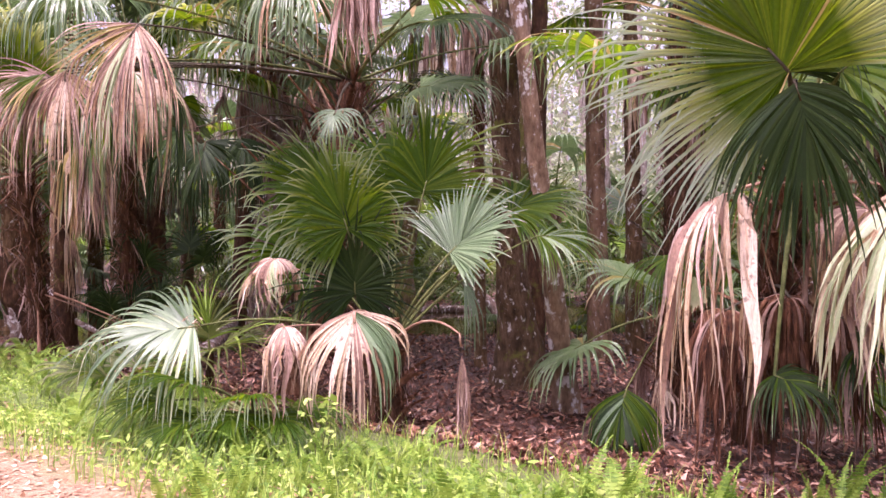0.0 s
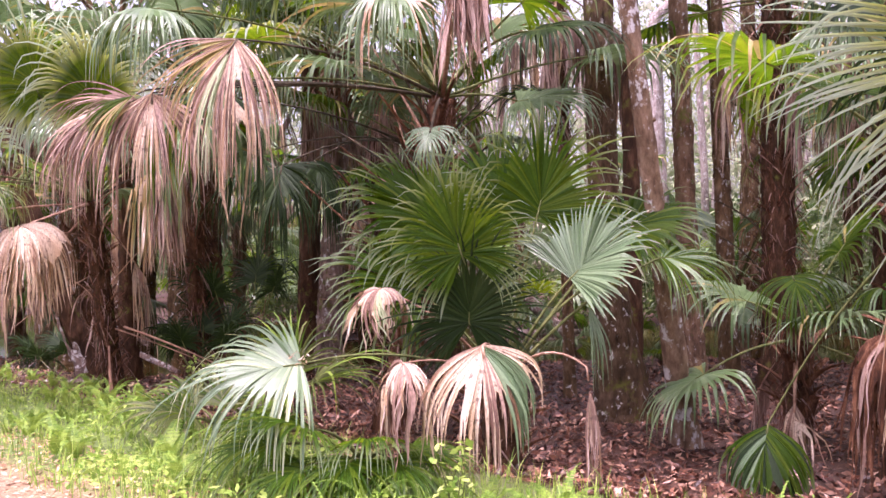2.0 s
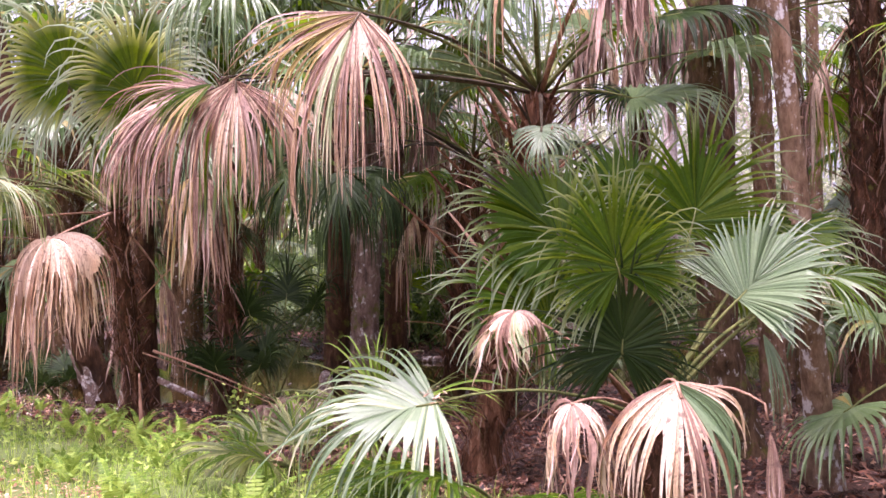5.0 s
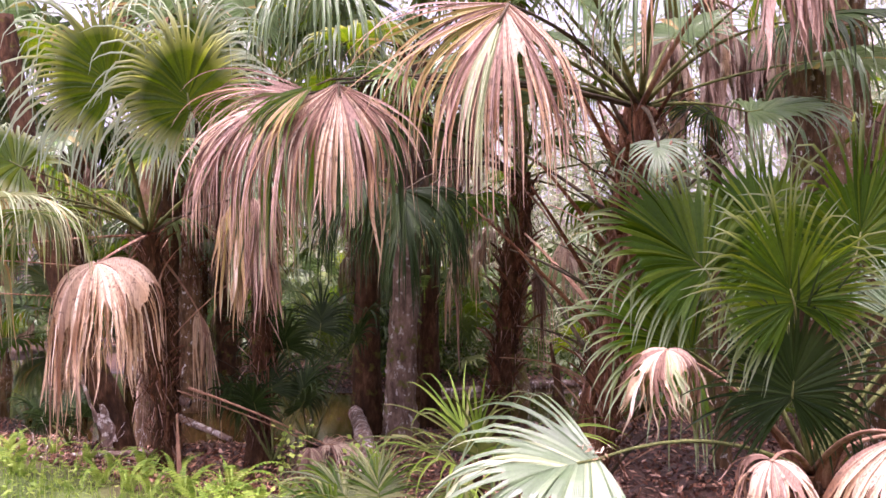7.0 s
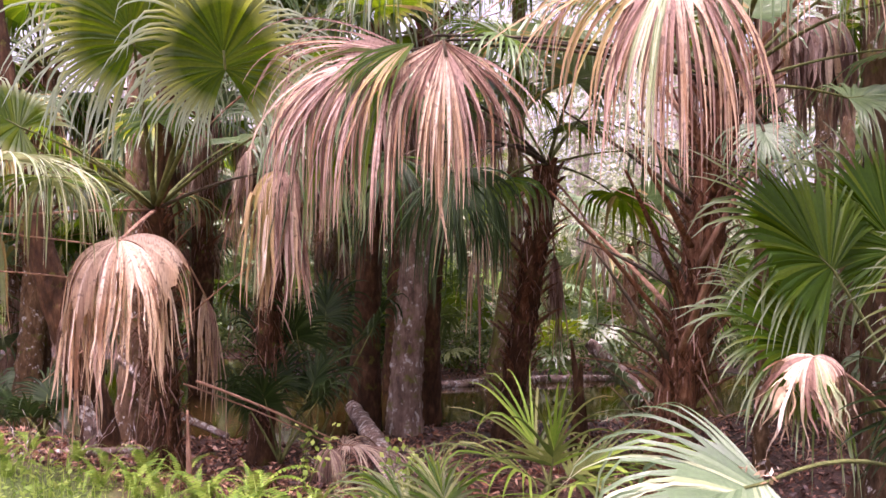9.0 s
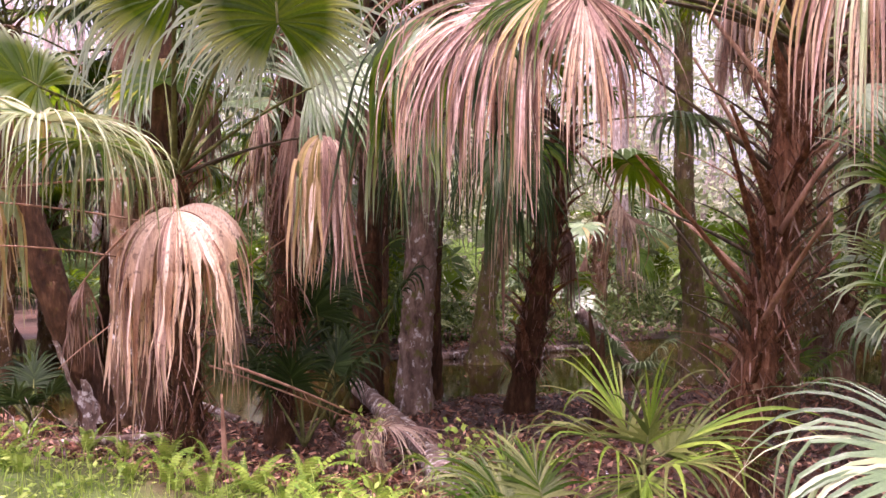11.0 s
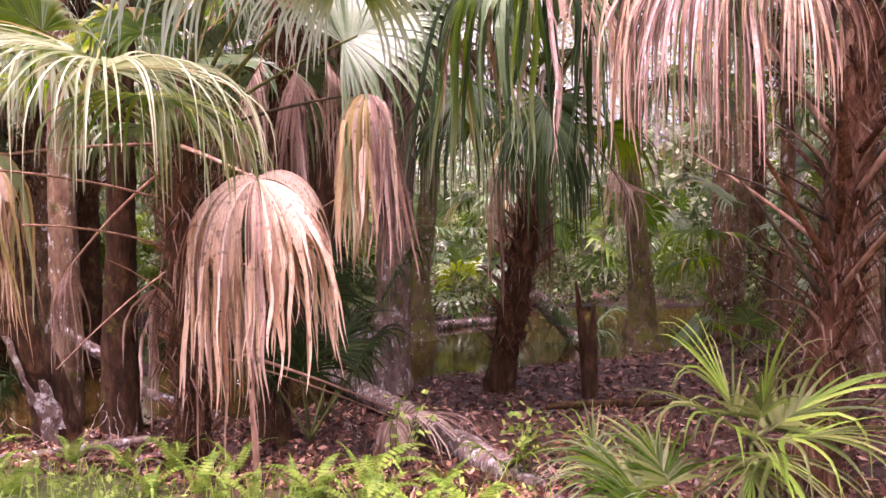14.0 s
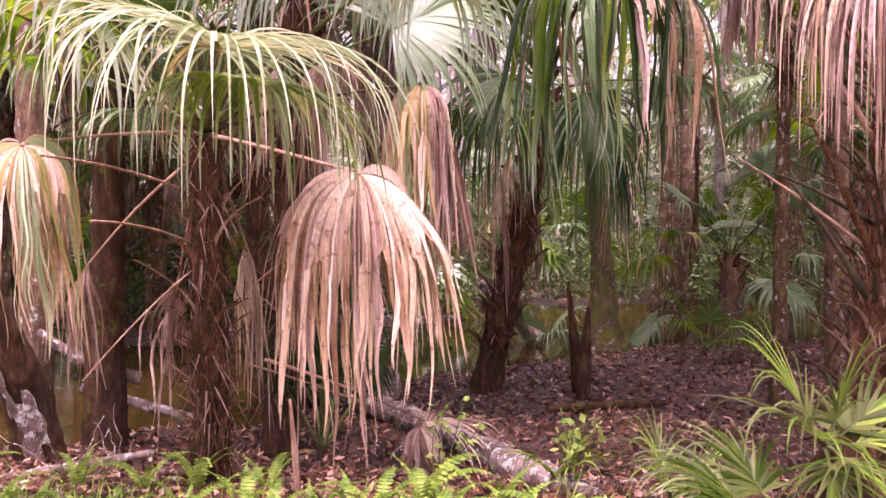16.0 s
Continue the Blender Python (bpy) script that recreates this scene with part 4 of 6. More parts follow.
for i in range(26):
    z = 0.9 + 1.7 * (i + stalk_rng.random()) / 26
    a, el, ln = i * 2.39996 + stalk_rng.normal(0, 0.2), stalk_rng.uniform(0.45, 1.05), stalk_rng.uniform(0.7, 1.35)
    root = np.array((-1.4 + 0.19 * z, 8.32, z))
    o = np.array((math.cos(a) * math.cos(el), math.sin(a) * math.cos(el), math.sin(el)))
    v, f = tube(arc(root + o * 0.1, root + o * ln, 0.05) - np.array(boot_palm.matrix_basis.translation), np.linspace(0.03, 0.011, 9), 6, 0.55, 0.05, i)
    st = new("dry_stalk", mesh_from("dry_stalk", v, f, ((BOOT_TAN, STALK_DARK, STALK_DRY, BOOT)[i % 4],), smooth=True))
    st.parent = boot_palm
crown(boot_palm, PT, 10, 0, 0.95, 81, 1.3, segments=34, low=15, high=80, skirt=(-60, -35), mats=(LIVE, GREY), arc_from=0, arc_to=360)

# ---- the palm on the bank with the great tan leaf ----
bank, KT = palm_tree("bank_palm", (-4.75, 10.55), (-4.85, 10.2, 2.1), 0.11, 0.10, BOOT, "fan palm with a shaggy trunk, green fans and hanging tan leaves", booted=(-0.1, 2.1), count=95, seed=9, long_share=0.12, grow=0.55)
dead_frond(bank, KT, (-4.7, 8.36, 1.79), (-0.1, -1), 0.96, 0.37, 0.02, segments=130, spread=350, fuse=0.46, rise=2, tilt=20, ragged=0.22, narrow=1.15, bunch=0.45, lean=-0.14, sway=0.8, flap=(0.5, 0.72, 1.25), mats=(DEAD, RUST), share=[0.16], stations=20, label="broad tan dead leaf hanging like a folded umbrella")
frond(bank, KT, (-4.14, 8.72, 2.94), (-0.1, -0.2, 0.95), (0.1, -1, -0.4), 1.0, 0.1, STALK, segments=84, spread=300, droop=0.6, mess=0.4, fuse=0.42, cup=0.05, costa=0.12, mats=(SHEEN_TIPPED,))
frond(bank, KT, (-4.75, 8.85, 3.1), (-0.25, -0.15, 0.95), (0.1, -1, -0.4), 1.1, 0.1, STALK, segments=84, spread=290, droop=0.6, mess=0.4, fuse=0.42, cup=0.05, costa=0.12, mats=(SHEEN_TIPPED,))
frond(bank, KT, (-5.33, 8.23, 2.24), (-0.2, -0.7, 0.0), (0.05, -0.3, 0.9), 1.1, 0.25, STALK, segments=96, spread=325, droop=0.75, hang=0.0, mess=1.0, fuse=0.22, cup=0.38, costa=0.08, narrow=0.58, fold=0.5, stations=14, mats=(PALE, YELLOW), share=[0.06], label="pale yellow-green leaf with arching drooping fingers")
# extra leaf standing in for the pale leaf's underside in shadow
frond(bank, KT, (-5.2, 8.5, 2.18), (0.35, -0.5, -0.1), (0.1, -0.3, 1), 0.85, 0.25, STALK, segments=60, spread=260, droop=0.8, mess=0.6, fuse=0.35, mats=(OLIVE, LIVE), share=[0.4], label="olive leaf added for the shaded underside of the pale one")
dead_frond(bank, KT, (-3.82, 9.4, 2.36), (-0.2, -1), 0.96, 0.24, 0.1, STALK_DARK, segments=90, spread=330, fuse=0.36, rise=5, mats=(DEAD, YELLOW, PALE, RUST), share=[(0.2, 0.5), (0.3, 0.36), (0.52, 0.9)], label="hanging leaf, part tan and part green")
dead_frond(bank, KT, (-5.93, 9.05, 1.92), (-0.1, -1), 0.86, 0.24, 0.05, segments=84, spread=330, fuse=0.34, rise=2, narrow=0.95, mats=(DEAD, YELLOW, PALE), share=[0.45, 0.2], label="tan leaf hanging in long strips")
frond(bank, KT, (-5.6, 9.3, 2.6), (-0.7, -0.4, 0.4), (0.1, -0.7, 0.7), 0.9, 0.15, STALK, mess=0.3, segments=54, spread=260, droop=0.5, mats=(SHEEN_TIPPED,))
frond(bank, KT, (-4.3, 9.3, 3.3), (0.1, 0.1, 0.9), (0, -1, 0.2), 0.9, 0.1, STALK, mess=0.3, segments=54, spread=260, droop=0.5, mats=(SHEEN_TIPPED,))
frond(bank, KT, (-3.9, 9.6, 2.7), (0.8, -0.1, 0.4), (-0.2, -0.8, 0.5), 0.85, 0.1, STALK, mess=0.3, segments=54, spread=240, droop=0.5, mats=(GREY,))
crown(bank, KT, 7, 3, 0.9, 91, 1.2, segments=34, low=5, high=75, mats=(LIVE, GREY), arc_from=30, arc_to=220)
for a, b2, r in (((-4.95, 10.2, 1.75), (-5.9, 8.6, 1.85), 0.013), ((-4.95, 10.15, 1.45), (-5.7, 8.8, 1.6), 0.012), ((-4.6, 10.2, 0.7), (-3.15, 10.45, 0.02), 0.014), ((-4.9, 10.3, 1.3), (-5.6, 9.9, 0.75), 0.009), ((-4.6, 10.1, 1.2), (-3.9, 9.7, 1.75), 0.01)):
    v, f = tube(arc(np.array(a), np.array(b2), 0.06) - np.array(bank.matrix_basis.translation), np.linspace(r, r * 0.7, 9), 6, 0.6)
    st = new("dry_stalk", mesh_from("dry_stalk", v, f, (STALK_DRY,), smooth=True))
    st.parent = bank

# ---- palm standing at the water, its hanging fans coloured dark for shade ----
swamp, ST = palm_tree("swamp_palm", (-1.5, 12.35), (-1.22, 11.7, 2.75), 0.14, 0.12, BARK_DARK, "fan palm with a dark mossy trunk and fans in painted shade", rings=0.06, booted=(0.2, 2.75), count=60, seed=10, long_share=0.08)
frond(swamp, ST, (-2.55, 9.5, 2.4), (0.0, -0.35, -0.45), (0.0, -0.6, 0.8), 1.05, 0.4, STALK_DARK, segments=80, spread=230, droop=1.3, hang=0.5, mess=1.0, curl=0.3, fuse=0.33, mats=(DEEP_SHADED,), label="green leaf hanging folded, its shade painted in")
frond(swamp, ST, (-2.3, 10.0, 2.5), (0.3, -0.3, -0.4), (0.2, -0.6, 0.8), 1.0, 0.4, STALK_DARK, segments=76, spread=210, droop=1.3, hang=0.6, mess=1.0, curl=0.3, fuse=0.33, mats=(DEEP_SHADED,))
frond(swamp, ST, (-2.9, 9.9, 2.55), (-0.4, -0.3, -0.4), (-0.2, -0.6, 0.8), 1.0, 0.4, STALK_DARK, segments=76, spread=210, droop=1.3, hang=0.5, mess=1.0, curl=0.3, fuse=0.33, mats=(DEEP_SHADED, LIVE), share=[0.2])
dead_frond(swamp, ST, (-3.08, 8.65, 2.98), (-0.5, -0.8), 1.3, 0.46, 0.3, STALK_DARK, segments=84, spread=310, fuse=0.32, rise=14, tilt=10, narrow=1.2, ragged=0.35, bunch=1.3, sway=1.5, mats=(DEEP_SHADED, DEAD, GREY, RUST, LIVE), share=[0.25, 0.3, 0.1, 0.2], label="green leaf with many tan segments, hanging")
crown(swamp, ST, 9, 4, 0.95, 101, 1.2, segments=34, low=-15, high=75, mats=(LIVE, GREY))

# ---- grey trunked palm in the middle, its crown overhead ----
grey, GT = palm_tree("tall_palm", (-2.62, 12.55), (-2.35, 12.5, 4.3), 0.175, 0.15, BARK_GREY, "tall palm with a grey lichen-spotted trunk", rings=0.03, booted=(3.2, 4.3), count=40, seed=11)
crown(grey, GT, 14, 9, 1.05, 111, 1.4, segments=34, low=-30, high=75, mats=(LIVE, GREY))

# ---- palm behind the bank palm ----
behind, HT = palm_tree("tall_palm", (-4.05, 11.25), (-3.9, 11.1, 3.6), 0.11, 0.1, BARK_DARK, "tall palm with dark trunk under a ragged crown", booted=(0.1, 3.6), count=90, seed=12, grow=0.55)
crown(behind, HT, 12, 6, 0.95, 121, 1.3, segments=34, low=-25, high=75, mats=(SHEEN_TIPPED, GREY))

# ---- dark booted palm by the grove ----
dark, DT = palm_tree("tall_palm", (2.75, 10.4), (2.85, 10.5, 4.2), 0.19, 0.16, BARK_DARK, "tall palm with a dark trunk bristling with old leaf stalks", booted=(0.4, 4.2), count=130, seed=13, long_share=0.45, grow=0.62)
crown(dark, DT, 12, 5, 1.0, 131, 1.3, segments=34, low=-25, high=75, mats=(LIVE, GREY))


# ---- bare trunks of the grove ----
def trunk_tree(base, points, radii, mat, label, seed, flutes=0.0, rings=0.0, knots=0, crown_leaves=0):
    b = np.array((base[0], base[1], gz(*base) - 0.06))
    tree = thing("tree", b, label, "tree", "bare trunks of the grove")
    me, pp, rr = trunk_mesh(np.vstack(((0, 0, 0), np.asarray(points, float) - b)), radii, mat, rings=rings, seed=seed, flutes=flutes, rough=0.045, sides=24, step=0.06)
    tr = new("trunk", me)
    tr.parent = tree
    g = np.random.default_rng(seed)
    for i in range(knots):
        k = int(g.integers(4, len(pp) - 4))
        a = g.uniform(0, 6.28)
        o = np.array((math.cos(a), math.sin(a), 0.3))
        v, f = tube(pp[k] + np.outer((0.6, 1.0, 1.18, 1.22), o) * rr[k], np.array((0.3, 0.26, 0.2, 0.08)) * rr[k], 8, 1.0, 0.08, i)
        kn = new("knot", mesh_from("knot", v, f, (mat,), smooth=True))
        kn.parent = tr
    # unseen limbs and leaves, added overhead to shade the swamp
    if crown_leaves:
        limb_v, limb_f, tips = [], [], []
        tipz = pp[-1]
        for i in range(9):
            a, el = i * 2.4 + g.uniform(0, 0.5), g.uniform(0.3, 1.1)
            o = np.array((math.cos(a) * math.cos(el), math.sin(a) * math.cos(el), math.sin(el)))
            end = tipz + o * g.uniform(1.2, 2.4)
            v, f = tube(arc(tipz - (0, 0, 0.2), end, 0.15, 7), np.linspace(rr[-1] * 0.5, 0.012, 7), 6)
            lm = new("limb", mesh_from("limb", v, f, (mat,), smooth=True))
            lm.parent = tr
            tips.append(arc(tipz, end, 0.15, 7)[3:])
        tips = np.vstack(tips)
        c = tips[g.integers(len(tips), size=crown_leaves)] + g.normal(0, 0.38, (crown_leaves, 3))
        cr = new("crown", leaf_cloud("crown", c, 0.05, 0.09, BUSH, g))
        cr.parent = tree
    return tree


def leaf_cloud(name, centres, lo, hi, mat, g, flat=0.0, slim=0.45):
    """Many small pointed leaves at centres, each a bent blade."""
    n = len(centres)
    a = unit(g.normal(size=(n, 3)) * (1, 1, 1 - flat))
    b = unit(np.cross(a, unit(g.normal(size=(n, 3)) * (1 - flat, 1 - flat, 1) + (0, 0, flat))))
    nn = np.cross(a, b)
    s = g.uniform(lo, hi, n)[:, None]
    w = s * slim * g.uniform(0.7, 1.2, (n, 1))
    bend = s * g.uniform(-0.25, 0.35, (n, 1))
    v = np.stack((centres - a * s, centres - b * w + nn * bend * 0.3, centres + b * w + nn * bend * 0.3, centres + a * s + nn * bend), 1)
    base = (np.arange(n) * 4)[:, None]
    f = np.stack((base + np.array((0, 2, 1)), base + np.array((1, 2, 3))), 1).reshape(-1, 3)
    uv = np.tile(np.array(((0, 0.5), (0.5, 0), (0.5, 1), (0.9, 0.5)), float), (n, 1))
    return mesh_from(name, v.reshape(-1, 3), f, (mat,), None, uv)


def fan_cloud(name, hubs, aims, sizes, kinds, mats, g, blades=16):
    """Many small fan leaves: pointed blades round a shared hub, the tips bending down."""
    n = len(hubs)
    a = unit(aims + g.normal(0, 0.25, (n, 3)))
    up = unit(np.array((0, 0, 1.0)) + g.normal(0, 0.45, (n, 3)))
    side = unit(np.cross(a, up))
    ang = np.radians(np.linspace(-125, 125, blades))[None] + g.normal(0, 0.05, (n, blades))
    d = np.cos(ang)[..., None] * a[:, None] + np.sin(ang)[..., None] * side[:, None]
    across = np.cross(d, np.cross(side, a)[:, None])
    L = (sizes[:, None] * g.uniform(0.75, 1.05, (n, blades)))[..., None]
    mid = hubs[:, None] + d * L * 0.55 + (0, 0, -0.02)
    w = across * L * 0.065
    tip = hubs[:, None] + d * L * 0.93 + np.array((0, 0, -1.0)) * L * g.uniform(0.08, 0.5, (n, blades, 1))
    v = np.concatenate((hubs[:, None], np.stack((mid - w, mid + w, tip), 2).reshape(n, -1, 3)), 1)
    base = (np.arange(n) * (1 + 3 * blades))[:, None]
    j = 1 + 3 * np.arange(blades)[None] + base
    h = np.repeat(base, blades, 1)
    f = np.stack((np.stack((h, j, j + 1), -1), np.stack((j, j + 2, j + 1), -1)), 2).reshape(-1, 3)
    uv = np.concatenate((np.zeros((n, 1, 2)), np.tile(np.array(((0.5, 0), (0.5, 1), (0.95, 0.5))), (n, blades, 1))), 1)
    return mesh_from(name, v.reshape(-1, 3), f, mats, np.repeat(kinds, blades * 2), uv)


trunk_tree((1.12, 7.85), [(1.06, 7.78, 0.25), (0.86, 7.55, 1.6), (0.71, 7.39, 2.67), (0.45, 7.2, 4.5), (0.3, 7.1, 6.0)], [0.14, 0.105, 0.08, 0.072, 0.068, 0.055], BARK_PALE, "slim leaning trunk with white lichen and knots", 21, knots=9, crown_leaves=1500)
trunk_tree((0.8, 9.0), [(0.78, 8.98, 0.12), (0.74, 8.95, 0.6), (0.66, 8.9, 1.3), (0.62, 8.86, 3.1), (0.6, 8.8, 7.0)], [0.36, 0.27, 0.19, 0.145, 0.135, 0.1], BARK_BROWN, "brown mossy trunk with a broad fluted foot in the leaf litter", 22, flutes=0.10, crown_leaves=1500)
trunk_tree((1.0, 9.6), [(1.02, 9.6, 1.5), (1.05, 9.6, 4.0), (1.05, 9.6, 6.0)], [0.11, 0.09, 0.085, 0.07], BARK_DARK, "dark slender trunk behind a pale one", 23)
trunk_tree((1.95, 10.85), [(1.91, 10.85, 1.0), (1.86, 10.85, 2.6), (1.8, 10.85, 6.5)], [0.16, 0.125, 0.115, 0.09], BARK_WARM, "upright warm brown trunk in the grove", 24, crown_leaves=1200)
trunk_tree((2.45, 11.2), [(2.42, 11.2, 1.5), (2.38, 11.2, 3.0), (2.3, 11.2, 7.0)], [0.13, 0.1, 0.09, 0.07], BARK, "slender grey trunk in the grove", 25, crown_leaves=800)
trunk_tree((1.54, 14.15), [(1.54, 14.15, 0.2), (1.5, 14.1, 0.8), (1.3, 14.0, 2.2), (1.25, 14.0, 6.0)], [0.32, 0.2, 0.15, 0.13, 0.1], BARK_MOSS, "mossy trunk with a flared foot at the water's edge", 26, flutes=0.08, crown_leaves=800)
trunk_tree((-0.72, 16.6), [(-0.72, 16.6, 0.0), (-0.72, 16.56, 0.6), (-0.55, 16.5, 2.0), (-0.5, 16.5, 6.5)], [0.36, 0.24, 0.16, 0.14, 0.1], BARK_MOSS, "trunk with a swollen foot standing in the water", 27, flutes=0.08, crown_leaves=800)
trunk_tree((4.03, 15.6), [(4.03, 15.5, 1.2), (4.1, 15.5, 3.0), (4.1, 15.5, 7.0)], [0.25, 0.16, 0.14, 0.1], BARK, "grey spotted trunk in the swamp", 28, crown_leaves=800)
trunk_tree((4.6, 15.9), [(4.47, 15.5, 2.0), (4.5, 15.5, 6.5)], [0.16, 0.12, 0.09], BARK_WARM, "slim leaning brown trunk in the swamp", 29)
trunk_tree((-5.62, 11.9), [(-5.7, 11.9, 0.3), (-5.95, 11.75, 1.0), (-6.35, 11.6, 2.4), (-6.7, 11.5, 4.5)], [0.19, 0.16, 0.14, 0.13, 0.1], BARK_DARK, "leaning dark trunk with pale bark peeling at its foot", 30, knots=4)
trunk_tree((-5.16, 12.0), [(-5.16, 12.0, 0.6), (-5.13, 11.93, 1.4), (-5.05, 11.9, 4.5)], [0.17, 0.14, 0.12, 0.1], BARK_DARK, "spotted dark trunk beside the bank palm", 31)
trunk_tree((-5.6, 12.9), [(-5.56, 12.8, 0.8), (-5.55, 12.8, 4.5)], [0.17, 0.13, 0.1], BARK_WARM, "upright brown trunk behind the bank", 32, crown_leaves=600)
trunk_tree((-3.0, 13.3), [(-3.0, 13.3, 0.6), (-2.95, 13.3, 2.0), (-2.9, 13.3, 4.6)], [0.2, 0.17, 0.15, 0.12], BARK_DARK, "dark trunk close behind a grey one", 33)
trunk_tree((-2.2, 13.6), [(-2.2, 13.6, 0.9), (-2.1, 13.6, 2.6)], [0.15, 0.12, 0.08], BARK_DARK, "dark stub of a trunk hung with ferns", 34)
trunk_tree((-0.95, 11.5), [(-0.94, 11.48, 0.3), (-0.92, 11.44, 0.75)], [0.075, 0.06, 0.015], BARK_DARK, "dark pointed stump at the mud's edge", 35)
trunk_tree((-0.8, 11.75), [(-0.84, 11.75, 0.3), (-0.95, 11.72, 0.95)], [0.07, 0.055, 0.012], BARK_DARK, "dark pointed stump at the mud's edge", 36)


# ---- fallen wood ----
def fallen(points, radii, mat, label, seed, name="fallen_log"):
    p = np.asarray(points, float)
    me, _, _ = trunk_mesh(p - p[0], radii, mat, rough=0.06, sides=18, step=0.05, seed=seed)
    ob = new(name, me)
    ob.location = p[0]
    return tagged(ob, label, "log")


fallen([(-2.9, 8.95, -0.1), (-2.91, 9.4, -0.09), (-2.91, 9.95, -0.09), (-2.92, 10.7, -0.07), (-3.0, 11.9, -0.02), (-3.15, 13.2, 0.04)], [0.085, 0.105, 0.11, 0.105, 0.095, 0.085], WOOD, "fallen grey log with peeling bark in the leaf litter", 41)
fallen([(1.05, 14.95, -0.2), (0.85, 15.02, 0.08), (0.56, 15.12, 0.38), (0.28, 15.22, 0.66)], [0.13, 0.12, 0.11, 0.09], WOOD, "short pale broken log leaning out of the water", 42)
fallen([(-6.3, 11.0, -0.04), (-5.7, 11.0, 0.0), (-5.0, 11.1, 0.0)], [0.03, 0.035, 0.025], WOOD, "thin dead branch on the leaf litter", 43, "branch")
fallen([(-4.9, 12.0, 0.35), (-5.3, 12.1, 0.5), (-5.6, 12.2, 0.75)], [0.05, 0.05, 0.03], WOOD, "broken branch stub in the shade", 44, "branch")
fallen([(-1.9, 17.0, -0.19), (0.0, 17.6, -0.17), (1.6, 17.9, -0.18)], [0.07, 0.08, 0.06], WOOD, "dark branch floating across the water", 45, "branch")
fallen([(-1.6, 11.2, -0.12), (-0.9, 10.9, -0.1), (-0.5, 10.8, -0.12)], [0.03, 0.045, 0.03], BARK_DARK, "rotting branch in the leaf litter", 46, "branch")

dropped = thing("fallen_frond", (-3.3, 10.3, 0.0), "dry brown palm leaf lying across a log", "palm leaf")
frond(dropped, (-4.5, 10.2, 0.72), (-3.3, 10.35, 0.16), (0.9, -0.25, -0.02), (0.1, -0.3, 1), 0.85, 0.05, STALK_DRY, segments=34, spread=230, droop=0.55, fuse=0.14, shrink=0.7, mess=0.8, narrow=0.9, mats=(DEAD, RUST), share=[0.4], label="splayed dry tan fingers")
dead_frond(dropped, None, (-3.42, 10.2, 0.16), (-0.1, -1), 0.5, 0.16, segments=44, spread=200, fuse=0.5, tilt=40, mats=(RUST, DEAD), share=[0.3], label="limp brown folded blade")


# ---- low palms on the bank ----
def low_palm(x, y, specs, label, mats=(LIVE, PALE), share=0.4, seed=1, fan=False, tall=0.06):
    p, t = palm_tree("palm_seedling", (x, y), (x, y, gz(x, y) + tall), 0.045, 0.035, BOOT, label, booted=None, seed=seed)
    for az, el, ln, L in specs:
        o = np.array((math.cos(radians(az)) * math.cos(radians(el)), math.sin(radians(az)) * math.cos(radians(el)), math.sin(radians(el))))
        frond(p, t, t + o * ln, o, (-o[0] * o[2], -o[1] * o[2] - 0.3, 1), L, 0.03, segments=34 if fan else 16, spread=220 if fan else 140, droop=0.45 if fan else 0.3, fuse=0.4 if fan else 0.22, narrow=0.65, mess=0.6, mats=mats[:1] if fan else mats, share=() if fan else [share])
    return p


low_palm(-2.12, 8.0, [(200, 30, 0.12, 0.75), (250, -5, 0.12, 0.7), (300, 15, 0.12, 0.8), (120, 62, 0.12, 0.7), (345, 32, 0.12, 0.85), (275, 72, 0.12, 0.6), (225, -25, 0.1, 0.6), (20, 20, 0.12, 0.7)], "low palm with stiff yellow-green leaves in the litter", (OLIVE, FERN), 0.4, 51, tall=0.36)
low_palm(-2.75, 8.5, [(200, 50, 0.12, 0.34), (260, 40, 0.15, 0.45), (320, 50, 0.15, 0.4), (90, 65, 0.15, 0.4)], "small tuft of yellow-green palm leaves", (OLIVE, FERN), 0.3, 52)
low_palm(-2.95, 9.3, [(200, 40, 0.12, 0.4), (280, 35, 0.12, 0.4), (330, 55, 0.12, 0.35)], "small tuft of green palm leaves by a log", (FERN, LIVE), 0.3, 53)
low_palm(1.95, 12.7, [(200, 35, 0.45, 0.55), (260, 20, 0.4, 0.55), (310, 40, 0.45, 0.5), (150, 60, 0.5, 0.5), (30, 50, 0.4, 0.5)], "young palm with bright leaves in the swamp", (LIVE, FERN), 0.4, 54, fan=True)
low_palm(0.9, 14.9, [(220, 50, 0.5, 0.6), (265, 25, 0.5, 0.65), (310, 45, 0.5, 0.6), (180, 65, 0.6, 0.6)], "young silvery palm by the water", (GREY, PALE), 0.4, 55, fan=True)
low_palm(-6.3, 12.3, [(200, 50, 0.4, 0.5), (265, 40, 0.4, 0.55), (320, 50, 0.4, 0.5), (100, 60, 0.4, 0.5)], "young palm in the shade", (DEEP_SHADED, LIVE), 0.4, 56, fan=True)
low_palm(-3.85, 10.9, [(100, 75, 0.7, 0.6), (250, 60, 0.65, 0.6), (320, 55, 0.7, 0.6), (190, 60, 0.6, 0.55), (30, 65, 0.7, 0.6)], "young palm with upright leaves in painted shade", (DEEP_SHADED, LIVE), 0.2, 57, fan=True)
low_palm(-3.55, 11.6, [(80, 70, 1.3, 0.65), (250, 65, 1.2, 0.65), (320, 60, 1.3, 0.6), (190, 62, 1.2, 0.6)], "tall-stalked young palm in the shade", (DEEP_SHADED, LIVE), 0.3, 58, fan=True)

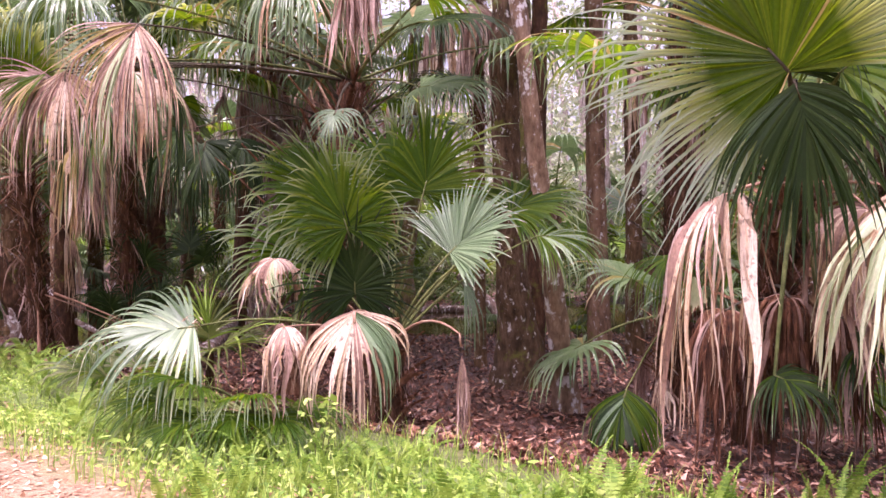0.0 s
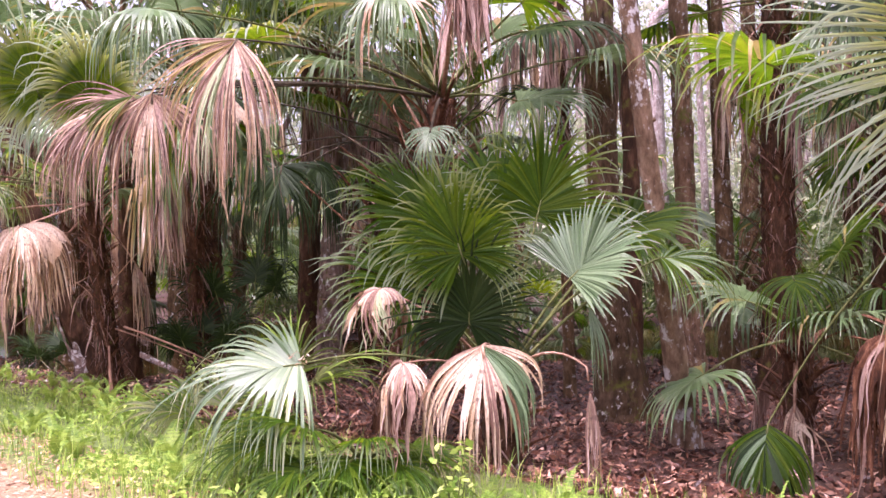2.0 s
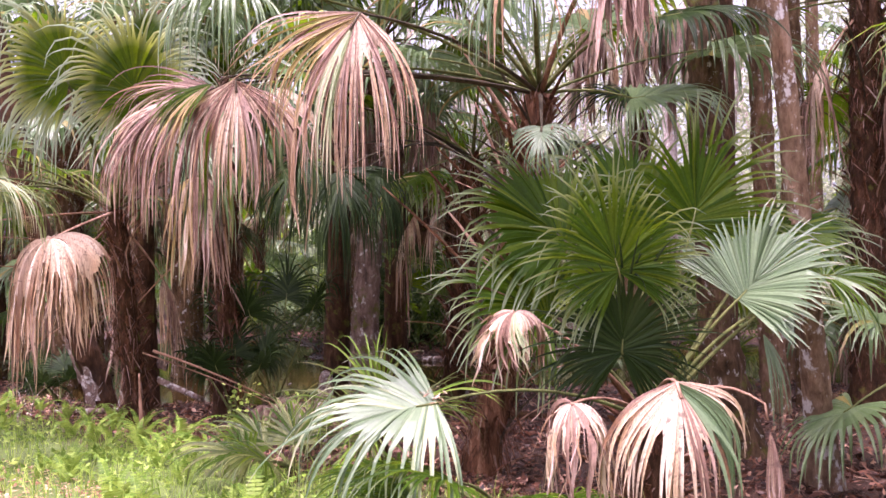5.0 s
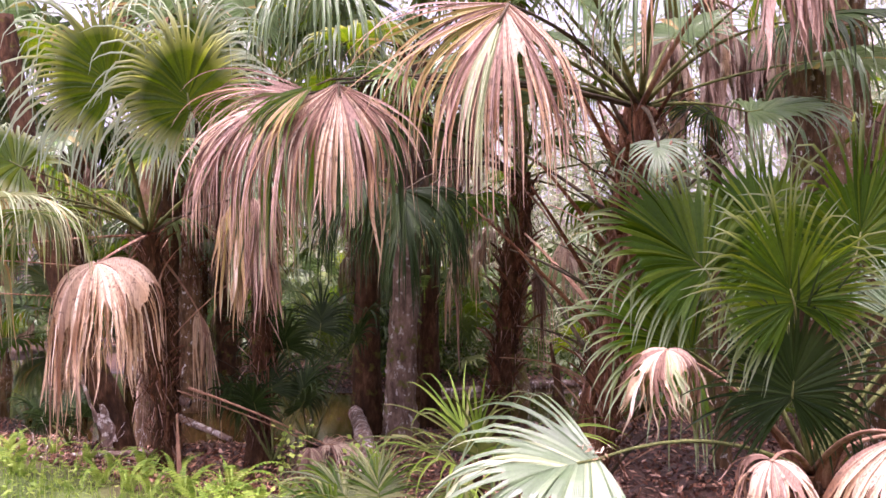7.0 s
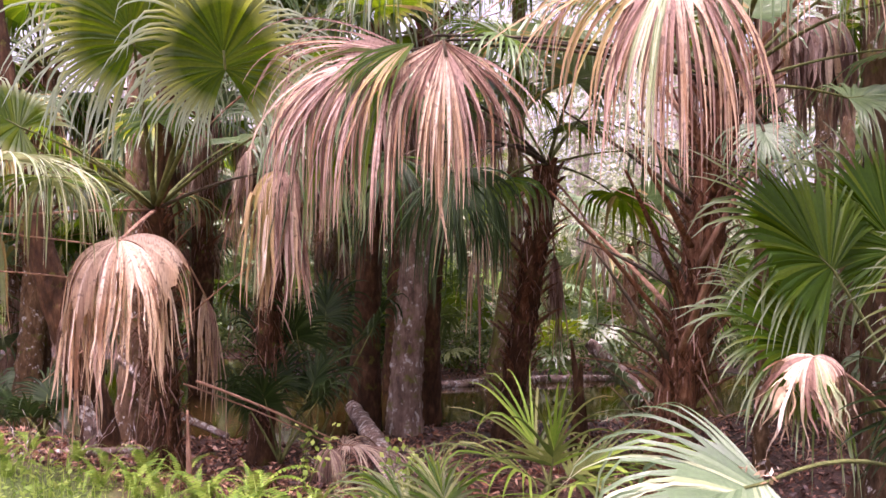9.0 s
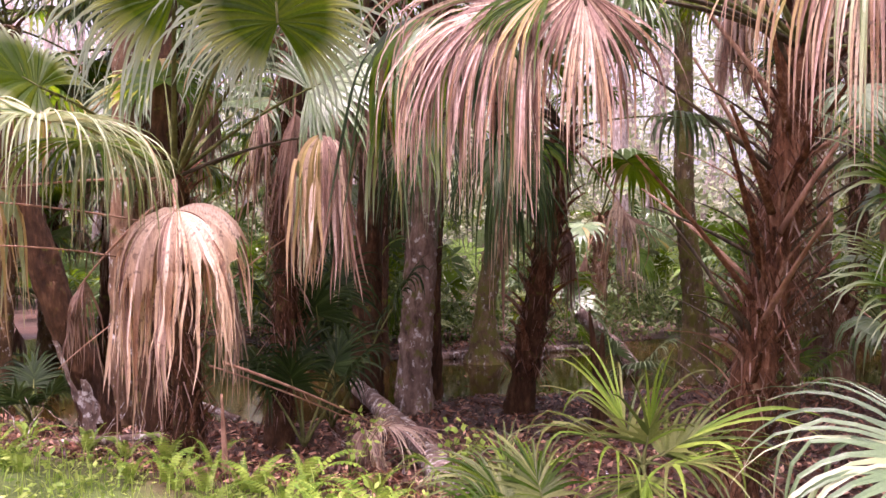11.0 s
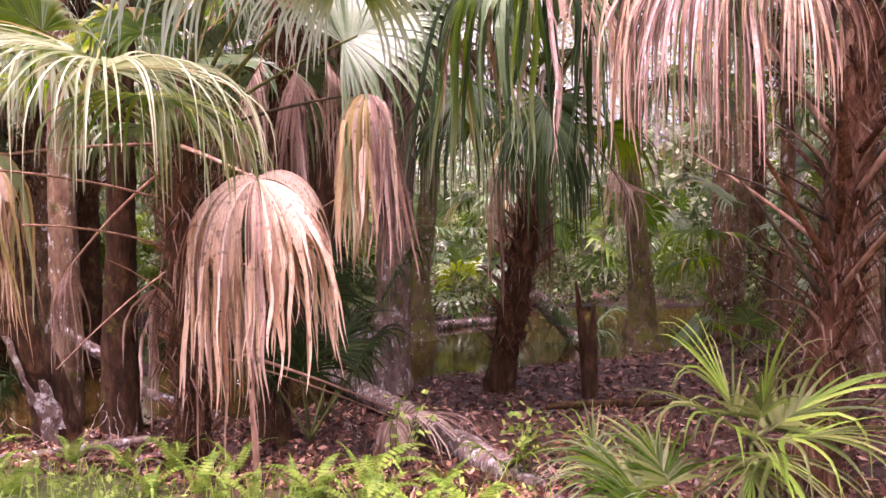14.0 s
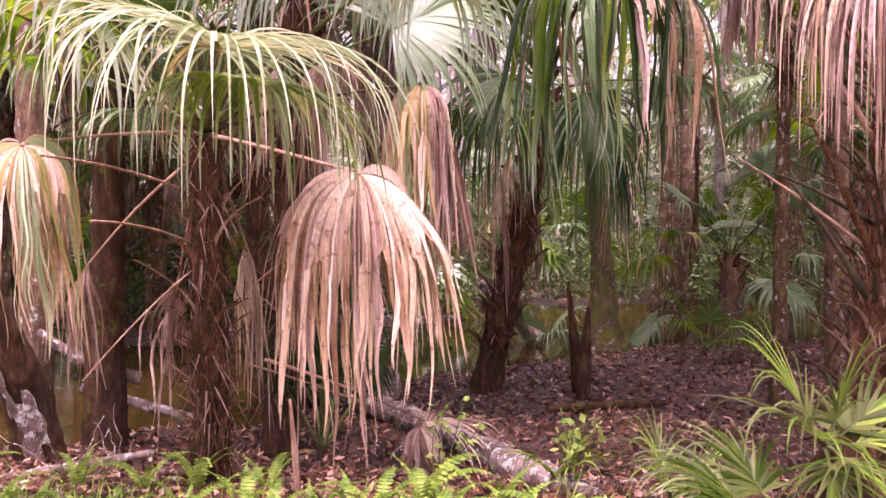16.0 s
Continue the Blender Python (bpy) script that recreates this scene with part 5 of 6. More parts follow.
# ---- palms further off ----
templates = []
for i, (x, y, h, live, dead, b) in enumerate(((5.2, 13.2, 3.4, 13, 7, 24), (-7.2, 14.6, 4.2, 13, 8, 22), (2.4, 19.6, 2.2, 11, 3, 16), (6.6, 17.5, 4.8, 13, 9, 22), (-3.3, 19.0, 3.0, 13, 6, 18), (3.2, 13.4, 1.0, 10, 2, 10))):
    p, t = palm_tree("background_palm", (x, y), (x + 0.1, y + 0.1, h), 0.17, 0.14, (BARK_DARK, BARK, BARK_WARM)[i % 3], "fan palm with green crown and brown hanging skirt in the swamp", group="palms of the swamp", booted=(h * 0.4, h), count=b, seed=200 + i)
    # mostly the grey leaf, which paints backlight and haze on these crowns
    crown(p, t, live, dead, 0.95, 210 + i, 1.2, segments=28, stations=6, low=-30, high=75, mats=(LIVE, GREY, GREY))
    templates.append(p)
spots = np.random.default_rng(77)
placed = [(o.matrix_basis.translation.x, o.matrix_basis.translation.y) for o in templates]
tries = 0
while len(placed) < 6 + 62 and tries < 6000:
    tries += 1
    s, u = spots.uniform(12.5, 27), spots.uniform(-16, 21)
    if len(placed) < 18:
        s, u = spots.uniform(10.0, 13.0), spots.uniform(-9, 4.5)
    elif len(placed) < 23:
        s, u = spots.uniform(9.5, 13.0), spots.uniform(14.0, 19.0)
    x, y = 0.617 * s - 0.783 * u, 0.783 * s + 0.617 * u
    if abs(x - 0.03 * y) < 1.4 and y < 32:
        continue
    if min((x - a) ** 2 + (y - b) ** 2 for a, b in placed) < (1.5 if s < 16 else 3.2):
        continue
    placed.append((x, y))
    k, turn = int(spots.integers(6)), spots.uniform(0, 360)
    if not (4.3 < x < 7.6 and 14 < y < 28):
        copy_thing(templates[k], pose(x, y, gz(x, y) - 0.05, 0, 0, turn))

for x, y, k in ((-8.4, 13.4, 1), (-7.6, 16.2, 3), (-9.2, 15.0, 3), (-5.7, 15.6, 1), (-1.9, 20.5, 3), (-2.4, 16.8, 3), (7.5, 13.5, 1), (-9.9, 18.2, 0), (-8.9, 20.5, 4), (-10.6, 16.2, 2), (-7.9, 17.6, 5), (-11.0, 21.5, 1), (-6.6, 18.8, 0), (-11.5, 13.8, 4), (-9.5, 12.6, 5)):
    copy_thing(templates[k], pose(x, y, gz(x, y) - 0.05, 0, 0, spots.uniform(0, 360)))


# ---- far woods ----
def far_woods():
    g = np.random.default_rng(5)
    for _ in range(230):
        s, u = g.uniform(17, 46), g.uniform(-38, 42)
        x, y = 0.617 * s - 0.783 * u, 0.783 * s + 0.617 * u
        r = g.uniform(0.06, 0.2)
        p = np.array(((0, 0, -0.3), (g.normal(0, 0.2), 0, 3.1), (g.normal(0, 0.5), 0, 7.1), (g.normal(0, 0.8), 0, g.uniform(9, 13))))
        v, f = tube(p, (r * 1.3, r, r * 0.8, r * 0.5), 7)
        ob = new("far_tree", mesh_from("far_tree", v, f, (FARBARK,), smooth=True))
        ob.location = (x, y, -0.1)
        tagged(ob, "pale slender trunk of the woods far behind", "tree", "trees of the far woods")
    # undergrowth: clumps of leaves, low and uneven
    cs = []
    for _ in range(260):
        s, u = g.uniform(15, 34), g.uniform(-30, 32)
        x, y = 0.617 * s - 0.783 * u, 0.783 * s + 0.617 * u
        h = g.uniform(0.3, 1.1) + 0.10 * (s - 13) * g.random()
        k = int(120 + 70 * h)
        cs.append(np.array((x, y, h * 0.45)) + g.normal(size=(k, 3)) * (0.5 + 0.02 * s, 0.5 + 0.02 * s, h * 0.35))
    # along the far shore of the pond
    for _ in range(120):
        u = g.uniform(2, 19)
        s = np.interp(u, (2, 8, 11, 19), (17.0, 17.5, 13.0, 12.8)) + g.uniform(0, 3.5)
        h = g.uniform(0.3, 1.2)
        cs.append(np.array((0.617 * s - 0.783 * u, 0.783 * s + 0.617 * u, h * 0.4)) + g.normal(size=(int(260 * h), 3)) * (0.5, 0.5, h * 0.3))
    c = np.vstack(cs)
    c = c[c[:, 2] > -0.15]
    ob = new("undergrowth", leaf_cloud("undergrowth", c, 0.03, 0.085, BUSH, g, slim=0.34))
    tagged(ob, "tangle of green undergrowth among the far trees", "undergrowth", kind="stuff")
    hubs, aims, sizes, kinds = [], [], [], []
    for _ in range(640):
        s, u = g.uniform(12.5, 38), g.uniform(-32, 34)
        x, y = 0.617 * s - 0.783 * u, 0.783 * s + 0.617 * u
        h = g.uniform(0.1, 0.9) + 0.16 * (s - 12.5) * g.random() ** 1.3
        if gz(x, y) < -0.24 and s < 21:
            continue
        k = int(g.integers(8, 14))
        az, el = g.uniform(0, 6.28, k), np.radians(g.uniform(-25, 75, k))
        out = np.stack((np.cos(az) * np.cos(el), np.sin(az) * np.cos(el), np.sin(el)), 1)
        hubs.append(np.array((x, y, h)) + out * g.uniform(0.5, 1.0, (k, 1)))
        aims.append(out)
        sizes.append(g.uniform(0.45, 0.8, k))
        kinds.append(g.choice(4, k, p=(*g.permutation((0.6, 0.27, 0.1)), 0.03)))
    ob = new("far_palms", fan_cloud("far_palms", np.vstack(hubs), np.vstack(aims), np.hstack(sizes), np.hstack(kinds), (LIVE, GREY, BUSH, FERN), g))
    tagged(ob, "thicket of small fan palms far back in the swamp", "palms", kind="stuff")
    cs = []
    for _ in range(1500):
        s, u = g.uniform(20, 46), g.uniform(-40, 44)
        x, y = 0.617 * s - 0.783 * u, 0.783 * s + 0.617 * u
        k = 170
        cs.append(np.array((x, y, 12 * g.random() ** 1.4 + 0.4)) + g.normal(size=(k, 3)) * (1.3, 1.3, 0.8))
    ob = new("far_foliage", leaf_cloud("far_foliage", np.vstack(cs), 0.06, 0.15, FARHAZE, g))
    tagged(ob, "foliage of the woods far behind, haze painted in pale green", "foliage", kind="stuff")


far_woods()


def canopy():
    """Unseen clusters of fan leaves, added high above the swamp's edge to shade it."""
    g = np.random.default_rng(31)
    hubs, aims = [], []
    for _ in range(24):
        s, u = g.uniform(7.0, 12.5), g.uniform(5.5, 16)
        c = np.array((0.617 * s - 0.783 * u, 0.783 * s + 0.617 * u, g.uniform(5.6, 7.6) + 0.12 * max(0.0, s - 9)))
        k = int(g.integers(12, 20))
        az, el = g.uniform(0, 6.28, k), np.radians(g.uniform(-20, 60, k))
        out = np.stack((np.cos(az) * np.cos(el), np.sin(az) * np.cos(el), np.sin(el)), 1)
        hubs.append(c + out * g.uniform(0.4, 1.2, (k, 1)))
        aims.append(out)
    hubs, aims = np.vstack(hubs), np.vstack(aims)
    ob = new("canopy", fan_cloud("canopy", hubs, aims, g.uniform(0.7, 1.0, len(hubs)), g.integers(0, 2, len(hubs)), (LIVE, GREY), g, blades=18))
    tagged(ob, "unseen fan leaves added overhead to shade the swamp", "canopy", kind="stuff")


canopy()


# ---- fallen leaves, herbs and grass ----
def scatter(n, s0, s1, u0, u1, g, power=1.0):
    s, u = s0 + (s1 - s0) * g.random(n) ** power, g.uniform(u0, u1, n)
    return 0.617 * s - 0.783 * u, 0.783 * s + 0.617 * u


def litter():
    g = np.random.default_rng(15)
    x, y = scatter(120000, 4.7, 17.5, -6, 19, g, 1.45)
    z = ground_z(x, y)
    keep = z > WATER_Z - 0.02
    floaters = g.random(len(x)) < 0.025
    keep |= floaters
    z = np.maximum(z, WATER_Z)
    c = np.stack((x, y, z + g.uniform(0.004, 0.03, len(x))), 1)[keep]
    low = c[:, 2] + g.normal(0, 0.015, len(c)) < -0.165
    ob = new("wet_leaves", leaf_cloud("wet_leaves", c[low], 0.012, 0.05, WETLEAF, g, flat=0.7, slim=0.38))
    tagged(ob, "dark wet fallen leaves along the water", "leaf litter", kind="stuff")
    c = c[~low]
    ob = new("leaf_litter", leaf_cloud("leaf_litter", c, 0.018, 0.056, LITTER, g, flat=0.5, slim=0.36))
    tagged(ob, "thick litter of brown and russet fallen leaves", "leaf litter", kind="stuff")
    x, y = scatter(24000, -0.5, 3.6, -3, 16, g, 0.6)
    c = np.stack((x, y, ground_z(x, y) + g.uniform(0.003, 0.015, len(x))), 1)
    ob = new("path_leaves", leaf_cloud("path_leaves", c, 0.012, 0.034, PATHLEAF, g, flat=0.85, slim=0.5))
    tagged(ob, "dry tan leaves scattered on the sandy path", "leaf litter", kind="stuff")


def herbs():
    g = np.random.default_rng(16)
    x, y = scatter(62000, 2.75, 5.35, -3, 17, g)
    s = 0.617 * x + 0.783 * y
    patch = np.sin(2.3 * x + 1) * np.sin(2.0 * y) + 0.5 * np.sin(5 * x - 3 * y)
    keep = g.random(len(x)) < np.clip(1.0 + 0.5 * patch, 0.2, 1) * np.where(0.617 * y - 0.783 * x > 7.0, np.clip(0.3 + 0.7 * patch, 0.02, 0.7), 1.0) * np.clip((s - 2.7) / 0.5, 0, 1) * np.clip((4.25 + 0.4 * np.clip((0.617 * y - 0.783 * x - 4.5) / 3.5, 0, 1) - s) / 0.4, 0, 1)
    x, y = x[keep], y[keep]
    tall = 0.10 + 0.05 * np.sin(1.7 * x) * np.sin(1.3 * y + 2)
    c = np.stack((x, y, ground_z(x, y) + g.random(len(x)) ** 1.5 * tall * 1.6), 1)
    ob = new("herbs", leaf_cloud("herbs", c, 0.012, 0.043, HERB, g, flat=0.35, slim=0.42))
    tagged(ob, "low bright green herbs covering the bank", "ground cover", kind="stuff")
    # grass: tapering bent blades
    x, y = scatter(17000, 2.7, 4.7, -3, 17, g)
    keep = g.random(len(x)) < np.where(0.617 * y - 0.783 * x > 7.0, 0.3, 0.6)
    x, y = x[keep], y[keep]
    n = len(x)
    base = np.stack((x, y, ground_z(x, y) - 0.005), 1)
    a = g.uniform(0, 6.28, n)
    o = np.stack((np.cos(a), np.sin(a), np.zeros(n)), 1)
    w = np.stack((-np.sin(a), np.cos(a), np.zeros(n)), 1) * g.uniform(0.002, 0.005, (n, 1))
    h = g.uniform(0.07, 0.24, (n, 1))
    lean = g.uniform(0.1, 0.7, (n, 1))
    up = np.array((0, 0, 1.0))
    v = np.stack((base - w, base + w, base + up * h * 0.6 + o * h * lean * 0.35 - w * 0.8, base + up * h * 0.6 + o * h * lean * 0.35 + w * 0.8, base + up * h + o * h * lean), 1)
    i = (np.arange(n) * 5)[:, None]
    f = np.concatenate((i + np.array((0, 1, 3)), i + np.array((0, 3, 2)), i + np.array((2, 3, 4))), 0)
    uv = np.tile(np.array(((0, 0), (0, 1), (0.5, 0), (0.5, 1), (0.9, 0.5))), (n, 1))
    ob = new("grass", mesh_from("grass", v.reshape(-1, 3), f, (HERB,), None, uv))
    tagged(ob, "fine green grass among the herbs of the bank", "grass", kind="stuff")


def fern_frond(length, droop, seed, pairs=20):
    """A sword fern's frond: a bent rib with pairs of narrow leaflets (local x out, z up)."""
    g = np.random.default_rng(seed)
    u = np.linspace(0, 1, pairs + 1)
    ang = radians(72) - droop * u ** 1.2
    px = np.concatenate(([0], np.cumsum(np.cos(ang[:-1]) * length / pairs)))
    pz = np.concatenate(([0], np.cumsum(np.sin(ang[:-1]) * length / pairs)))
    v, f, uv = [], [], []
    for i in range(1, pairs + 1):
        k = u[i]
        ll = 0.165 * length * (math.sin(min(k * 1.15 + 0.12, 1) * math.pi) ** 0.6 * 0.55 + 0.12) * g.uniform(0.85, 1.1)
        hw = length / pairs * 0.42
        for sgn in (-1, 1):
            b = len(v)
            p = np.array((px[i], 0, pz[i]))
            t = np.array((math.cos(ang[i]), 0, math.sin(ang[i])))
            e = np.array((0, sgn, -0.18)) + t * 0.2
            v += [p - t * hw, p + t * hw, p + e * ll * 0.6 + t * hw * 0.9, p + e * ll + t * hw * 0.3, p + e * ll * 0.6 - t * hw * 0.9]
            f.append((b, b + 4, b + 3, b + 2, b + 1))
            uv += [(k * 0.8, 0.3), (k * 0.8, 0.7), (k * 0.8, 0.9), (k * 0.9, 0.5), (k * 0.8, 0.1)]
    b = len(v)
    for i in range(pairs + 1):
        r = 0.004 * (1 - 0.8 * u[i])
        v += [np.array((px[i], -r, pz[i] + 0.002)), np.array((px[i], r, pz[i] + 0.002))]
        uv += [(u[i] * 0.5, 0), (u[i] * 0.5, 1)]
        if i:
            f.append((b + 2 * i - 2, b + 2 * i - 1, b + 2 * i + 1, b + 2 * i))
    return mesh_from("fern_frond", np.array(v), f, (FERN,), None, np.array(uv))


TIPS = [fern_frond(0.34, 0.55, 5, 16), fern_frond(0.4, 0.9, 6, 18), fern_frond(0.28, 0.3, 7, 15)]
FERNS = [fern_frond(0.42, 1.5, 1), fern_frond(0.5, 1.9, 2), fern_frond(0.34, 1.2, 3), fern_frond(0.56, 2.3, 4)]


def fern(x, y, size, count, seed, kinds=FERNS):
    g = np.random.default_rng(seed)
    f = thing("fern", (x, y, gz(x, y)), "bright green sword fern growing on the bank", "fern", "ferns on the bank")
    for i in range(count):
        ob = new("fern_frond", kinds[int(g.integers(len(kinds)))])
        ob.parent = f
        ob.matrix_basis = pose(0.02 * math.cos(i * 2.4), 0.02 * math.sin(i * 2.4), 0, 0, g.uniform(-18, 12), i * 137.5 + g.normal(0, 12)) @ Matrix.Scale(size * g.uniform(0.75, 1.15), 4)
    return f


litter()
herbs()
fg = np.random.default_rng(17)
for i in range(84):
    s, u = fg.uniform(3.2, 4.4), fg.uniform(-2.5, 13.5)
    if i < 20:
        s, u = fg.uniform(4.4, 5.15), fg.uniform(8.3, 12.6)
    fern(0.617 * s - 0.783 * u, 0.783 * s + 0.617 * u, fg.uniform(0.6, 1.05), int(fg.integers(4, 8)), 300 + i)
for i in range(40):
    fern(fg.uniform(-1.5, 2.4), fg.uniform(4.3, 4.95), fg.uniform(0.7, 1.05), int(fg.integers(3, 6)), 420 + i, TIPS)
for i in range(30):
    s, u = fg.uniform(3.2, 4.3), fg.uniform(3.0, 9.0)
    fern(0.617 * s - 0.783 * u, 0.783 * s + 0.617 * u, fg.uniform(0.5, 0.8), int(fg.integers(3, 6)), 480 + i, TIPS)


# ---- dry twigs and small plants at the edge ----
def twigs(x, y, seed, count=7, size=0.5):
    g = np.random.default_rng(seed)
    t = thing("dead_twigs", (x, y, gz(x, y)), "bare grey twigs standing out of the leaf litter", "twigs")
    for i in range(count):
        a, el = g.uniform(0, 6.28), g.uniform(0.3, 1.3)
        o = np.array((math.cos(a) * math.cos(el), math.sin(a) * math.cos(el), math.sin(el)))
        k = np.linspace(0, 1, 9)[:, None]
        p = k * o * size * g.uniform(0.5, 1.1) + np.cumsum(g.normal(0, 0.016, (9, 3)), 0) * (k > 0)
        v, f = tube(p, np.linspace(0.007, 0.002, 9), 5)
        tw = new("twig", mesh_from("twig", v, f, (WOOD,), smooth=True))
        tw.parent = t
    return t


twigs(-5.55, 10.95, 1, 8, 0.45)
twigs(-5.2, 11.2, 2, 7, 0.4)
twigs(-6.0, 10.9, 3, 5, 0.4)
twigs(-3.5, 10.6, 4, 5, 0.4)
twigs(-0.3, 7.2, 5, 5, 0.5)
fallen([(-4.47, 9.75, -0.06), (-4.48, 9.76, 0.25), (-4.5, 9.78, 0.55)], [0.022, 0.018, 0.008], STALK_DRY, "dry upright broken stem in the ferns", 47, "dead_stick")
fallen([(-5.3, 12.2, 0.3), (-5.0, 12.0, 0.2), (-4.4, 11.7, 0.0)], [0.03, 0.04, 0.03], WOOD, "broken branch leaning into the water", 48, "branch")


def sapling(x, y, seed):
    g = np.random.default_rng(seed)
    t = thing("sapling", (x, y, gz(x, y)), "small leafy sapling with pale green round leaves", "sapling")
    for i in range(4):
        k = np.linspace(0, 1, 7)[:, None]
        end = np.array((g.normal(0, 0.1), g.normal(0, 0.08), g.uniform(0.3, 0.48)))
        p = k * end + np.sin(k * 3) * np.array((g.normal(0, 0.03), g.normal(0, 0.03), 0))
        v, f = tube(p, np.linspace(0.005, 0.002, 7), 5)
        st = new("stem", mesh_from("stem", v, f, (STALK,), smooth=True))
        st.parent = t
        c = p[g.integers(2, 7, size=14)] + g.normal(0, 0.03, (14, 3))
        lf = new("leaves", leaf_cloud("leaves", c, 0.022, 0.036, HERB, g, flat=0.4, slim=0.75))
        lf.parent = st
    return t


sapling(-0.75, 5.25, 1)
sapling(-2.9, 9.15, 2)
sapling(-3.6, 9.6, 3)


# ---- ferns growing on the dark stub of a trunk ----
host = [o for o in scene.objects if o.name.startswith("tree") and o.get("label", "").startswith("dark stub")][0]
hg = np.random.default_rng(61)
for i in range(16):
    ob = new("fern_frond", FERNS[i % 4])
    ob.parent = host
    ob.matrix_basis = pose(0.1 * math.cos(i * 2.4), 0.1 * math.sin(i * 2.4), hg.uniform(1.3, 2.2), 0, hg.uniform(20, 50), i * 137.5) @ Matrix.Scale(hg.uniform(0.9, 1.4), 4)


# ---- pale bark peeling from the leaning trunk ----
peel_host = [o for o in scene.objects if o.name.startswith("tree") and o.get("label", "").startswith("leaning dark")][0]
pg = np.random.default_rng(62)
for i, (a, z0, z1, w) in enumerate(((255, 0.02, 0.45, 0.32), (280, 0.15, 0.55, 0.2), (235, 0.35, 0.9, 0.14))):
    rows, cols = 9, 5
    zz, aa = np.meshgrid(np.linspace(z0, z1, rows), radians(a) + np.linspace(-w, w, cols), indexing="ij")
    aa = aa * 1.0 + pg.normal(0, 0.06, aa.shape)
    rad = 0.195 - 0.05 * zz + pg.uniform(0.0, 0.01, aa.shape)
    lean = np.interp(zz, (0, 0.36, 1.06), (0, -0.08, -0.33))
    v = np.stack((lean + rad * np.cos(aa), rad * np.sin(aa) - 0.12 * zz, zz + 0.06), -1).reshape(-1, 3)
    idx = (np.arange(rows - 1)[:, None] * cols + np.arange(cols - 1)[None]).reshape(-1)
    pe = new("peeling_bark", mesh_from("peeling_bark", v, np.stack((idx, idx + 1, idx + cols + 1, idx + cols), 1), (WOOD,)))
    pe.parent = peel_host
    so = pe.modifiers.new("thickness", "SOLIDIFY")
    so.thickness = 0.012


# ---- a scrap of pale leaf caught under the path palm ----
frond(right, None, (1.2, 4.22, 1.27), (0.05, 0.0, -1), (-0.2, -1, 0.1), 0.17, segments=8, spread=50, droop=0.05, fuse=0.9, costa=0.1, mats=(PALE,), label="scrap of pale leaf caught among dead strips")


# ---- slender palm between the grove and the booted palm ----
slender, LTOP = palm_tree("tall_palm", (0.45, 10.4), (0.4, 10.3, 4.3), 0.065, 0.06, BARK, "slender palm with a grey trunk and brown hanging leaves", booted=(2.6, 4.3), count=40, seed=14, grow=0.5)
dead_frond(slender, LTOP, (0.3, 9.9, 3.95), (-0.3, -1), 0.95, 0.22, 0.1, segments=60, mats=(RUST, DEAD), share=[0.3])
dead_frond(slender, LTOP, (0.85, 10.1, 3.9), (0.5, -1), 1.0, 0.24, 0.1, segments=60, mats=(RUST, DEAD), share=[0.2])
dead_frond(slender, LTOP, (-0.05, 10.3, 3.9), (-1, -0.3), 0.9, 0.2, 0.1, segments=60, mats=(RUST, DEAD), share=[0.4])
frond(slender, LTOP - (0, 0, 1.1), (0.2, 9.7, 3.05), (-0.7, -0.2, 0.15), (0.1, -0.5, 0.8), 0.75, 0.15, STALK_DARK, segments=50, spread=200, droop=0.5, mess=0.5, fuse=0.35, mats=(DEEP_SHADED, LIVE), share=[0.4])
crown(slender, LTOP, 7, 0, 0.9, 141, 1.1, segments=34, low=0, high=75, mats=(LIVE, GREY))


